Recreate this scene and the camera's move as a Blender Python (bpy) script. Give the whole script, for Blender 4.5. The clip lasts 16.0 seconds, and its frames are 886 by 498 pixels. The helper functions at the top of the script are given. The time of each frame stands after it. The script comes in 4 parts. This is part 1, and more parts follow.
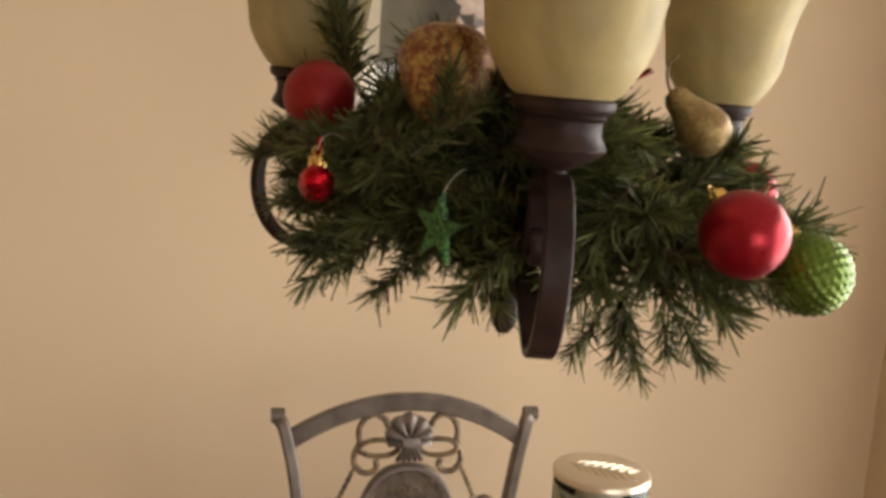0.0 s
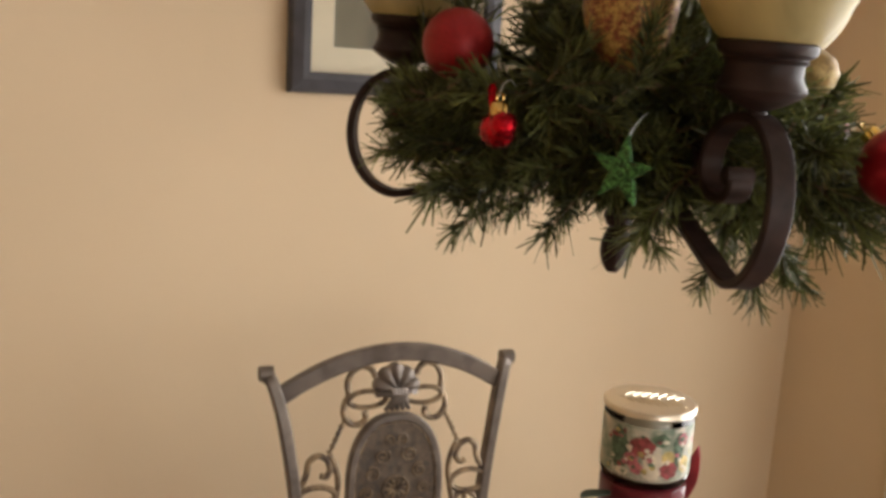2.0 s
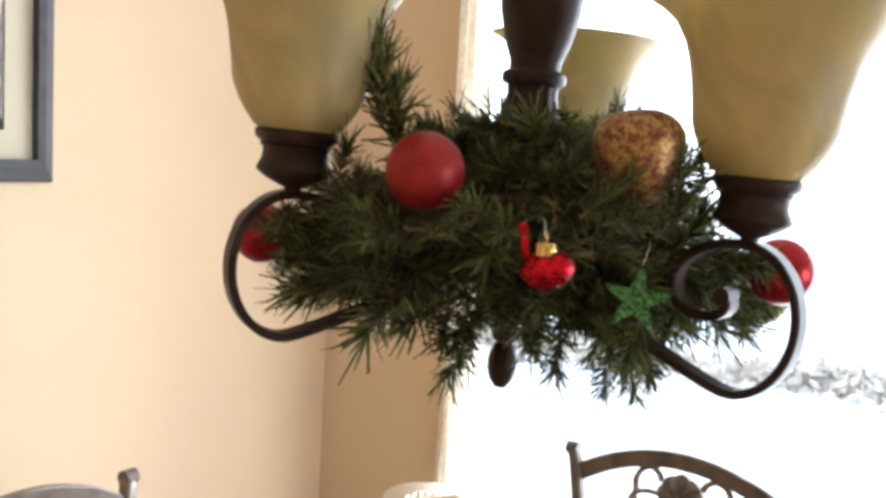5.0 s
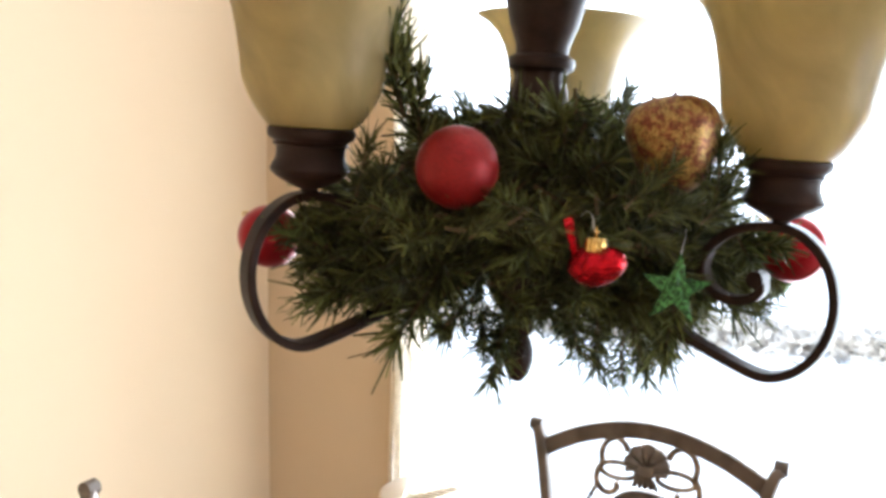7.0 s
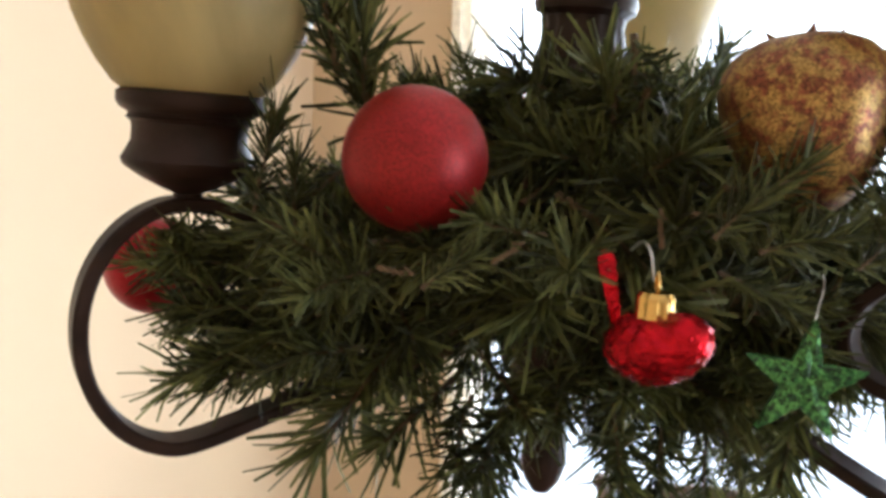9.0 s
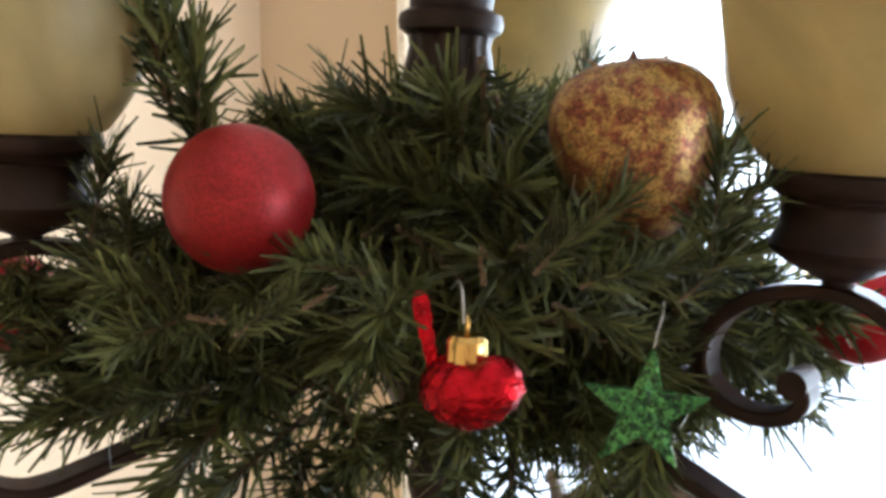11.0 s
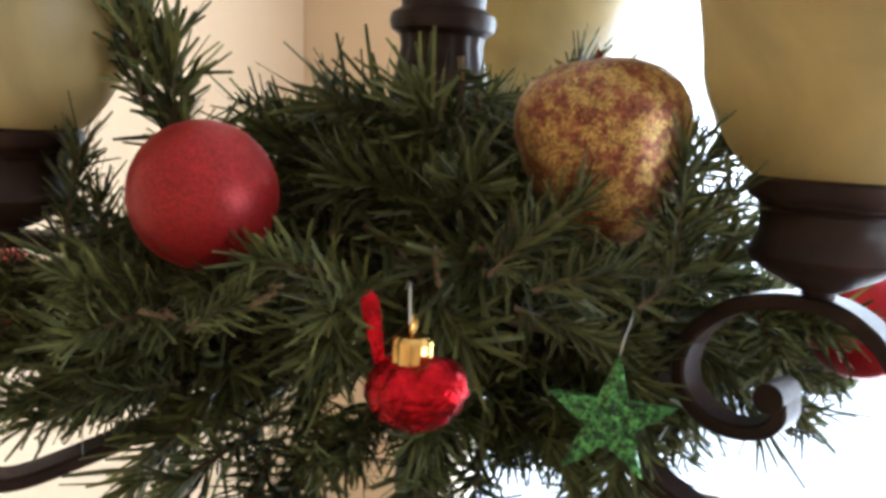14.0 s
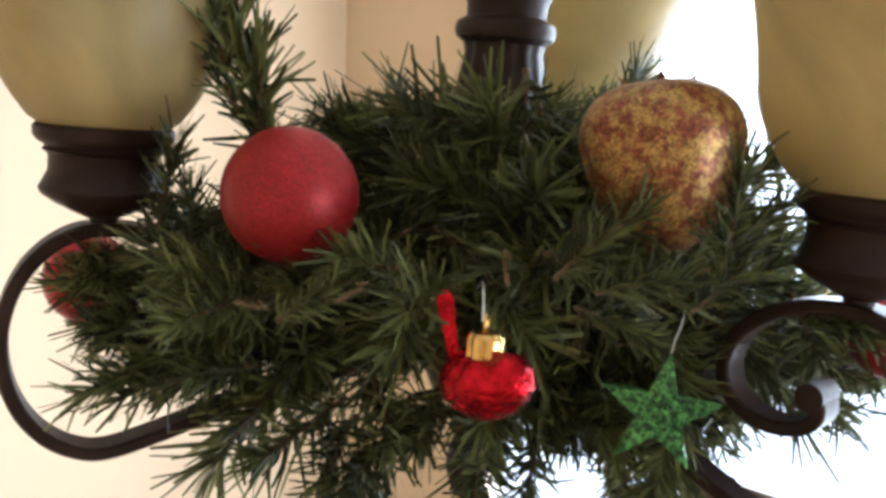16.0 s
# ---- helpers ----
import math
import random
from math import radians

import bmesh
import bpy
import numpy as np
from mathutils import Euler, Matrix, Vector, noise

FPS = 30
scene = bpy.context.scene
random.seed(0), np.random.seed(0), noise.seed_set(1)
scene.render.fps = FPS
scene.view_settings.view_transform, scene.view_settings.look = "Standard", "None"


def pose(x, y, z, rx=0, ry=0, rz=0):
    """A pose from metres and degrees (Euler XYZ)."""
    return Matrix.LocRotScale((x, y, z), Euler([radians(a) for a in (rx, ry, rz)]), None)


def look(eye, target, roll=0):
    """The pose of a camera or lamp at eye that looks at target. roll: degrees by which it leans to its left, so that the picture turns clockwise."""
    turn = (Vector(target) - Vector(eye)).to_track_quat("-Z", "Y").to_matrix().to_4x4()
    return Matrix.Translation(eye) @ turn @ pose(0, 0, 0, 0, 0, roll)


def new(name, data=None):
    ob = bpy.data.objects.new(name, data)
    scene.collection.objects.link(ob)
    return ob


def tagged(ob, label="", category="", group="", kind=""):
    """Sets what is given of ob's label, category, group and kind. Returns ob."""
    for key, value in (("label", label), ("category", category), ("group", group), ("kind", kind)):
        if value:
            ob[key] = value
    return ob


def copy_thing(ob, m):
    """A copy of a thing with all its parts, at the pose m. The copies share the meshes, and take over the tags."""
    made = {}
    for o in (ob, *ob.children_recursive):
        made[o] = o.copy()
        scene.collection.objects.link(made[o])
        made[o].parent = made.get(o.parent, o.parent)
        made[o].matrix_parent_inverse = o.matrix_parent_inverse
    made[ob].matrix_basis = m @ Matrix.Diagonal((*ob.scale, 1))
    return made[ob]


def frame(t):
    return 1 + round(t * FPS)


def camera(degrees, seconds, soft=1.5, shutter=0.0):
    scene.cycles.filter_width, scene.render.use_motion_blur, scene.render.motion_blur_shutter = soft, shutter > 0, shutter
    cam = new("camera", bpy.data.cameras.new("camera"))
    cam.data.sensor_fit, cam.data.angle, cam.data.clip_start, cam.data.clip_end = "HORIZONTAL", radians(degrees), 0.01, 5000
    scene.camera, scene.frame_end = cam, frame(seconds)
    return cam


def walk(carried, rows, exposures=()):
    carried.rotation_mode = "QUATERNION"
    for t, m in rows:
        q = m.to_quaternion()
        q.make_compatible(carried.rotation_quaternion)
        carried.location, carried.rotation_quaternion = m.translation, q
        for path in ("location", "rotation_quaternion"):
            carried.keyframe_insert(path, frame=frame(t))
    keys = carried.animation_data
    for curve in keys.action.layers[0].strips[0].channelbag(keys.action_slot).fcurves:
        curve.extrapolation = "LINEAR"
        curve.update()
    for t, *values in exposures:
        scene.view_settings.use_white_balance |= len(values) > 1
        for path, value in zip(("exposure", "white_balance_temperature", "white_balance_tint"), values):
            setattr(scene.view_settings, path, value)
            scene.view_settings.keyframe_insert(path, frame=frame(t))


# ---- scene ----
cam = camera(51.68, 16.0, soft=3.5)
# seconds, place, yaw, pitch, roll
PATH = [
    (0.0, 0.0145, 0.3329, 1.5218, 0.869, -8.355, -3.923),
    (0.5, -0.0037, 0.3354, 1.5200, 0.769, -8.870, -4.860),
    (1.0, -0.0501, 0.3318, 1.5234, -0.718, -8.718, -5.147),
    (1.5, -0.1294, 0.3312, 1.5166, -5.260, -9.774, -4.849),
    (2.0, -0.2116, 0.3311, 1.5038, -8.689, -10.656, -3.271),
    (2.5, -0.2679, 0.3759, 1.4974, -13.389, -10.159, -4.626),
    (3.0, -0.3057, 0.4458, 1.5135, -17.371, -9.520, -3.487),
    (3.5, -0.4085, 0.4726, 1.5347, -31.032, -9.164, -2.154),
    (4.0, -0.4865, 0.5077, 1.5397, -37.024, -9.287, -1.996),
    (4.2, -0.5000, 0.5262, 1.5333, -39.039, -8.055, -2.757),
    (6.5, -0.6176, 0.6916, 1.5521, -55.621, -6.796, 0.606),
    (7.0, -0.5855, 0.6877, 1.5506, -53.175, -7.114, -0.823),
    (7.5, -0.5323, 0.7225, 1.5440, -46.444, -7.279, -2.352),
    (8.0, -0.4530, 0.7620, 1.5375, -44.330, -5.640, -2.800),
    (8.2, -0.4145, 0.7960, 1.5345, -45.650, -5.760, -2.450),
    (10.5, -0.3114, 0.8066, 1.5429, -49.007, -6.857, -0.906),
    (11.0, -0.3002, 0.7678, 1.5526, -49.422, -7.133, 0.233),
    (11.5, -0.2885, 0.7474, 1.5490, -49.895, -7.137, 0.672),
    (12.0, -0.2797, 0.7404, 1.5488, -48.973, -7.331, 0.345),
    (12.5, -0.2759, 0.7392, 1.5491, -48.225, -7.026, -0.222),
    (13.0, -0.2758, 0.7422, 1.5472, -46.853, -7.077, -0.768),
    (13.5, -0.2718, 0.7427, 1.5484, -46.452, -7.134, -0.555),
    (14.0, -0.2749, 0.7461, 1.5509, -46.070, -6.895, -0.549),
    (14.5, -0.2744, 0.7547, 1.5514, -45.204, -7.095, -1.046),
    (15.0, -0.2784, 0.7422, 1.5566, -44.300, -6.864, -1.388),
    (15.5, -0.2762, 0.7449, 1.5543, -42.852, -8.358, -1.349),
    (16.0, -0.3047, 0.7381, 1.5613, -44.048, -8.029, -1.785),
]
EXPOSURES = [(0.0, 0.2, 6680, 13), (2.0, 0.27, 6500, 13), (3.0, 0.44, 6120, 11), (3.6, 0.84, 5800, 9), (4.2, 1.0, 5650, 9), (6.5, 1.3, 5500, 8), (8.2, 1.2, 5500, 8), (10.3, 1.28, 5230, 7), (16.0, 1.36, 5220, 8)]
walk(cam, [(t, pose(x, y, z, 90 + pitch, roll, yaw)) for t, x, y, z, yaw, pitch, roll in PATH], EXPOSURES)

# ---- light ----
world = bpy.data.worlds.new("sky")
scene.world = world
world.use_nodes = True
wn = world.node_tree
sky = wn.nodes.new("ShaderNodeTexSky")
sky.sky_type, sky.sun_disc = "NISHITA", False
sky.sun_elevation, sky.sun_rotation = radians(38), radians(120)
wn.nodes["Background"].inputs["Strength"].default_value = 0.14
wn.links.new(sky.outputs["Color"], wn.nodes["Background"].inputs["Color"])

sun = bpy.data.lights.new("sun", "SUN")
sun.energy, sun.angle, sun.color = 3.5, radians(0.6), (1.0, 0.94, 0.85)
new("sun", sun).matrix_world = look((0, 0, 10), (4.0, -3.5, 5.5))


def window_light(name, m, width, height, watts, color):
    data = bpy.data.lights.new(name, "AREA")
    data.shape, data.size, data.size_y, data.energy, data.color = "RECTANGLE", width, height, watts, color
    new(name, data).matrix_world = m


# room frame: x along the picture wall, minus y into the room, origin in the corner by the window
ROOM = pose(1.106, 2.544, 0, 0, 0, 15.84)
WIN_A, WIN_B, WIN_LOW, WIN_TOP = -2.75, -0.385, 0.35, 2.15   # window by the corner
SW_A, SW_B, SW_LOW, SW_TOP = -2.0, -0.15, 0.5, 1.9            # window behind the camera
window_light("window_daylight", ROOM @ pose(0.13, (WIN_A + WIN_B) / 2, (WIN_LOW + WIN_TOP) / 2, 0, 90, 0) , WIN_TOP - WIN_LOW - 0.1, WIN_B - WIN_A - 0.1, 52, (1.0, 0.97, 0.93))
window_light("south_daylight", ROOM @ pose((SW_A + SW_B) / 2, -4.63, (SW_LOW + SW_TOP) / 2, 90, 0, 0), SW_B - SW_A - 0.1, SW_TOP - SW_LOW - 0.1, 22, (1.0, 0.95, 0.88))

# ---- materials ----


def material(name, color, rough=0.5, metal=0.0, vary=0.15, scale=8.0, bump=0.0, bump_scale=60.0, second=None, spread=0.0, spec=0.5, translucent=0.0, sheen=0.0, coat=0.0, islands=0.0):
    m = bpy.data.materials.new(name)
    m.use_nodes = True
    t = m.node_tree
    b = t.nodes["Principled BSDF"]
    b.inputs["Roughness"].default_value, b.inputs["Metallic"].default_value = rough, metal
    b.inputs["Specular IOR Level"].default_value = spec
    b.inputs["Sheen Weight"].default_value = sheen
    b.inputs["Coat Weight"].default_value = coat
    co = t.nodes.new("ShaderNodeTexCoord")
    big, fine = t.nodes.new("ShaderNodeTexNoise"), t.nodes.new("ShaderNodeTexNoise")
    big.inputs["Scale"].default_value, fine.inputs["Scale"].default_value = scale, bump_scale
    big.inputs["Detail"].default_value = 5
    fine.inputs["Detail"].default_value = 4
    for n in (big, fine):
        t.links.new(co.outputs["Object"], n.inputs["Vector"])
    ramp = t.nodes.new("ShaderNodeValToRGB")
    dark = second or tuple(c * (1 - vary) for c in color)
    light = color if second else tuple(min(1, c * (1 + vary * 0.6)) for c in color)
    ramp.color_ramp.elements[0].position, ramp.color_ramp.elements[1].position = 0.35, 0.65
    ramp.color_ramp.elements[0].color, ramp.color_ramp.elements[1].color = (*dark, 1), (*light, 1)
    t.links.new(big.outputs["Fac"], ramp.inputs["Fac"])
    out = ramp.outputs["Color"]
    if spread:
        info, hsv, rng = t.nodes.new("ShaderNodeObjectInfo"), t.nodes.new("ShaderNodeHueSaturation"), t.nodes.new("ShaderNodeMapRange")
        rng.inputs["To Min"].default_value, rng.inputs["To Max"].default_value = 1 - spread, 1 + spread
        t.links.new(info.outputs["Random"], rng.inputs["Value"])
        t.links.new(rng.outputs["Result"], hsv.inputs["Value"])
        t.links.new(out, hsv.inputs["Color"])
        out = hsv.outputs["Color"]
    if islands:
        geo, tone, span = t.nodes.new("ShaderNodeNewGeometry"), t.nodes.new("ShaderNodeHueSaturation"), t.nodes.new("ShaderNodeMapRange")
        span.inputs["To Min"].default_value, span.inputs["To Max"].default_value = 1 - islands * 0.6, 1 + islands
        t.links.new(geo.outputs["Random Per Island"], span.inputs["Value"])
        t.links.new(span.outputs["Result"], tone.inputs["Value"])
        t.links.new(out, tone.inputs["Color"])
        out = tone.outputs["Color"]
    t.links.new(out, b.inputs["Base Color"])
    var = t.nodes.new("ShaderNodeMapRange")
    var.inputs["To Min"].default_value, var.inputs["To Max"].default_value = max(0.02, rough - 0.08), min(1, rough + 0.08)
    t.links.new(fine.outputs["Fac"], var.inputs["Value"])
    t.links.new(var.outputs["Result"], b.inputs["Roughness"])
    if bump:
        bn = t.nodes.new("ShaderNodeBump")
        bn.inputs["Strength"].default_value, bn.inputs["Distance"].default_value = bump, 0.002
        t.links.new(fine.outputs["Fac"], bn.inputs["Height"])
        t.links.new(bn.outputs["Normal"], b.inputs["Normal"])
    if translucent:
        tr, mix = t.nodes.new("ShaderNodeBsdfTranslucent"), t.nodes.new("ShaderNodeMixShader")
        mix.inputs["Fac"].default_value = translucent
        t.links.new(out, tr.inputs["Color"])
        t.links.new(b.outputs[0], mix.inputs[1])
        t.links.new(tr.outputs[0], mix.inputs[2])
        t.links.new(mix.outputs[0], t.nodes["Material Output"].inputs["Surface"])
    return m


def glitter(name, color, other, scale, rough=0.3, metal=0.6, blotch=30.0, low=0.45, high=1.5):
    """Flakes of two colours, each tilted its own way."""
    m = bpy.data.materials.new(name)
    m.use_nodes = True
    t = m.node_tree
    b = t.nodes["Principled BSDF"]
    b.inputs["Roughness"].default_value, b.inputs["Metallic"].default_value = rough, metal
    co, cell, noise_, ramp = (t.nodes.new("ShaderNode" + k) for k in ("TexCoord", "TexVoronoi", "TexNoise", "ValToRGB"))
    cell.inputs["Scale"].default_value, noise_.inputs["Scale"].default_value = scale, blotch
    noise_.inputs["Detail"].default_value = 6
    noise_.inputs["Roughness"].default_value = 0.7
    t.links.new(co.outputs["Object"], cell.inputs["Vector"])
    t.links.new(co.outputs["Object"], noise_.inputs["Vector"])
    ramp.color_ramp.elements[0].position, ramp.color_ramp.elements[1].position = 0.44, 0.55
    ramp.color_ramp.elements[0].color, ramp.color_ramp.elements[1].color = (*other, 1), (*color, 1)
    t.links.new(noise_.outputs["Fac"], ramp.inputs["Fac"])
    hsv, rng, sep = t.nodes.new("ShaderNodeHueSaturation"), t.nodes.new("ShaderNodeMapRange"), t.nodes.new("ShaderNodeSeparateColor")
    rng.inputs["To Min"].default_value, rng.inputs["To Max"].default_value = low, high
    t.links.new(cell.outputs["Color"], sep.inputs["Color"])
    t.links.new(sep.outputs[0], rng.inputs["Value"])
    t.links.new(rng.outputs["Result"], hsv.inputs["Value"])
    t.links.new(ramp.outputs["Color"], hsv.inputs["Color"])
    t.links.new(hsv.outputs["Color"], b.inputs["Base Color"])
    bn = t.nodes.new("ShaderNodeBump")
    bn.inputs["Strength"].default_value, bn.inputs["Distance"].default_value = 0.9, 0.0012
    t.links.new(sep.outputs[1], bn.inputs["Height"])
    t.links.new(bn.outputs["Normal"], b.inputs["Normal"])
    return m


def glass_material(name, color=(1, 1, 1), rough=0.02):
    m = bpy.data.materials.new(name)
    m.use_nodes = True
    t = m.node_tree
    t.nodes.remove(t.nodes["Principled BSDF"])
    clear, gloss, mix, fres = (t.nodes.new("ShaderNode" + k) for k in ("BsdfTransparent", "BsdfGlossy", "MixShader", "Fresnel"))
    clear.inputs["Color"].default_value = (*color, 1)
    gloss.inputs["Roughness"].default_value = rough
    fres.inputs["IOR"].default_value = 1.5
    t.links.new(fres.outputs[0], mix.inputs["Fac"])
    t.links.new(clear.outputs[0], mix.inputs[1])
    t.links.new(gloss.outputs[0], mix.inputs[2])
    t.links.new(mix.outputs[0], t.nodes["Material Output"].inputs["Surface"])
    return m


WALL = material("wall_paint", (0.66, 0.512, 0.335), 0.75, vary=0.035, scale=1.2, bump=0.12, bump_scale=160, spec=0.25)
CEIL = material("ceiling_paint", (0.66, 0.62, 0.56), 0.9, vary=0.03, scale=2, bump=0.3, bump_scale=90)
FLOOR = material("floor_wood", (0.27, 0.19, 0.125), 0.4, vary=0.3, scale=5, bump=0.1)
WHITE = material("white_trim", (0.78, 0.76, 0.72), 0.4, vary=0.05, scale=6, bump=0.05)
BRONZE = material("oil_rubbed_bronze", (0.032, 0.018, 0.014), 0.44, 0.05, vary=0.4, scale=40, bump=0.1, bump_scale=220, spec=0.17)
IRON = material("brushed_bronze_iron", (0.150, 0.122, 0.100), 0.38, 0.55, vary=0.3, scale=26, bump=0.18, bump_scale=240)
IRON_GOLD = material("antique_gold_iron", (0.30, 0.215, 0.128), 0.36, 0.65, scale=55, second=(0.085, 0.062, 0.046), bump=0.25, bump_scale=260)
PLAQUE = material("antique_plaque_ground", (0.135, 0.100, 0.068), 0.42, 0.55, scale=70, second=(0.060, 0.046, 0.036), bump=0.5, bump_scale=330)
SHADE = material("amber_scavo_glass", (0.67, 0.57, 0.29), 0.38, vary=0.22, scale=9, bump=0.1, bump_scale=120, translucent=0.5, spec=0.4)
NEEDLE = material("pvc_needles", (0.106, 0.116, 0.035), 0.5, vary=0.4, scale=45, spread=0.35, second=(0.044, 0.052, 0.018), islands=0.9, spec=0.28, translucent=0.15)
TWIG = material("brown_wire_stem", (0.14, 0.090, 0.042), 0.75, vary=0.3, scale=60, bump=0.4, bump_scale=300)
RED_FELT = glitter("red_frosted_glitter", (0.31, 0.010, 0.011), (0.285, 0.009, 0.010), 1300, 0.45, 0.35, 60, 0.7, 1.35)
RED_MATTE = material("red_satin", (0.30, 0.005, 0.013), 0.30, 0.6, vary=0.1, scale=20, bump=0.05, bump_scale=700)
RED_GLOSS = material("red_mirror_lacquer", (0.50, 0.006, 0.014), 0.16, 0.9, vary=0.5, scale=130, bump=0.8, bump_scale=330)
GOLD_FRUIT = glitter("gold_red_mottled", (0.36, 0.225, 0.062), (0.19, 0.058, 0.028), 1100, 0.38, 0.5, 170, 0.5, 1.6)
PEAR_GOLD = glitter("pale_gold_glitter", (0.33, 0.235, 0.09), (0.24, 0.155, 0.055), 1300, 0.4, 0.5, 40)
GREEN_STAR = glitter("green_glitter", (0.075, 0.22, 0.055), (0.014, 0.065, 0.018), 750, 0.35, 0.4, 330, 0.2, 1.9)
LIME = material("lime_lacquer", (0.108, 0.165, 0.022), 0.34, 0.7, vary=0.25, scale=50, bump=0.1, bump_scale=200)
GOLD = material("gold_cap", (0.75, 0.50, 0.16), 0.22, 1.0, vary=0.15, scale=80)
SILVER = material("silver_thread", (0.6, 0.6, 0.58), 0.3, 0.9, vary=0.1, scale=80)
FRAME_DARK = material("dark_grey_frame", (0.052, 0.05, 0.055), 0.42, vary=0.25, scale=30, bump=0.15, bump_scale=200)
MAT_BOARD = material("cream_mat", (0.82, 0.74, 0.55), 0.85, vary=0.04, scale=20, bump=0.1, bump_scale=400)
PHOTO = material("photo_foliage", (0.16, 0.145, 0.10), 0.6, scale=22, second=(0.055, 0.05, 0.042))
PHOTO_PALE = material("photo_pale_fence", (0.42, 0.38, 0.35), 0.6, vary=0.3, scale=30)
PETAL = material("photo_petals", (0.86, 0.71, 0.57), 0.6, scale=40, second=(0.74, 0.56, 0.43))
PETAL_B = material("photo_petals_light", (0.90, 0.77, 0.63), 0.6, scale=35, second=(0.80, 0.64, 0.50))
PETAL_C = material("photo_flower_heart", (0.72, 0.46, 0.36), 0.6, scale=60, second=(0.60, 0.36, 0.27))
for n in SHADE.node_tree.nodes:
    if n.type == "TEX_NOISE" and n.inputs["Scale"].default_value < 20:
        n.inputs["Distortion"].default_value = 1.6   # swirls in the glass
# the print's blurred ground: olive on one side, dark behind the flower
nt = PHOTO.node_tree
ground_ramp, split, where, blend, old = nt.nodes.new("ShaderNodeValToRGB"), nt.nodes.new("ShaderNodeSeparateXYZ"), nt.nodes.new("ShaderNodeMapRange"), nt.nodes.new("ShaderNodeMixRGB"), nt.nodes["Principled BSDF"].inputs["Base Color"].links[0].from_socket
nt.links.new(nt.nodes["Texture Coordinate"].outputs["Object"], split.inputs[0])
where.inputs["From Min"].default_value, where.inputs["From Max"].default_value = -0.14, 0.13
nt.links.new(split.outputs["X"], where.inputs["Value"])
nt.links.new(where.outputs["Result"], ground_ramp.inputs["Fac"])
ground_ramp.color_ramp.elements[0].position, ground_ramp.color_ramp.elements[1].position = 0.22, 0.42
ground_ramp.color_ramp.elements[0].color, ground_ramp.color_ramp.elements[1].color = (0.26, 0.24, 0.15, 1), (0.075, 0.062, 0.05, 1)
blend.inputs["Fac"].default_value = 0.4
nt.links.new(ground_ramp.outputs["Color"], blend.inputs[1])
nt.links.new(old, blend.inputs[2])
nt.links.new(blend.outputs["Color"], nt.nodes["Principled BSDF"].inputs["Base Color"])
PICTURE_GLASS = glass_material("picture_glass", rough=0.03)
PANE = glass_material("window_pane", (0.97, 0.98, 0.98))
JAR_GLASS = glass_material("jar_glass", (0.95, 0.96, 0.94))
WAX = material("cream_wax", (0.72, 0.66, 0.55), 0.5, vary=0.06, scale=30)
LID = material("champagne_metal_lid", (0.76, 0.67, 0.52), 0.33, 0.85, vary=0.08, scale=14, bump=0.05, bump_scale=200)
LABEL = material("printed_label", (0.62, 0.56, 0.44), 0.5, scale=60, second=(0.16, 0.22, 0.15))
P_RED = material("print_red", (0.30, 0.06, 0.055), 0.45, vary=0.6, scale=160)
P_PINK = material("print_pink", (0.50, 0.15, 0.16), 0.45, vary=0.5, scale=200)
P_GREEN = material("print_green", (0.10, 0.16, 0.09), 0.45, vary=0.6, scale=180)
P_YELLOW = material("print_yellow", (0.62, 0.47, 0.17), 0.45, vary=0.4, scale=100)
P_CREAM = material("print_cream", (0.75, 0.66, 0.5), 0.45, vary=0.2, scale=100)
STAND_RED = material("dark_red_glaze", (0.12, 0.012, 0.018), 0.3, vary=0.3, scale=30, coat=0.3)
LEAF_RED = material("red_velvet_leaf", (0.36, 0.015, 0.025), 0.7, vary=0.3, scale=40, sheen=0.3)
LEAF_GREEN = material("dark_green_leaf", (0.012, 0.055, 0.035), 0.6, vary=0.3, scale=40)
TABLE = material("dark_table_wood", (0.085, 0.042, 0.024), 0.3, vary=0.4, scale=9, bump=0.05, bump_scale=60)
CUSHION = material("tan_cushion", (0.34, 0.25, 0.16), 0.9, vary=0.15, scale=60, bump=0.4, bump_scale=500)
LACE = material("cream_lace", (0.92, 0.88, 0.79), 0.9, vary=0.12, scale=70, bump=0.9, bump_scale=130, translucent=0.75)
SNOW = material("pale_ground", (0.86, 0.86, 0.85), 0.9, vary=0.15, scale=0.4, bump=0.4, bump_scale=6)
SHRUB = material("winter_shrub", (0.58, 0.53, 0.46), 0.9, vary=0.3, scale=3, translucent=0.3)

# ---- building helpers ----


def part(name, bm, mat, parent=None, label="", smooth=True, m=None):
    me = bpy.data.meshes.new(name)
    bmesh.ops.recalc_face_normals(bm, faces=bm.faces)
    bm.to_mesh(me)
    bm.free()
    for x in (mat if isinstance(mat, (list, tuple)) else [mat]):
        me.materials.append(x)
    for p in me.polygons:
        p.use_smooth = smooth
    if smooth:
        me.set_sharp_from_angle(angle=radians(42))
    ob = new(name, me)
    ob.parent = parent
    if m is not None:
        ob.matrix_basis = m
    if label:
        tagged(ob, label)
    return ob


def thing(name, m, label, category, group="", kind=""):
    ob = new(name)
    ob.empty_display_size = 0.05
    ob.matrix_basis = m
    return tagged(ob, label, category, group, kind)


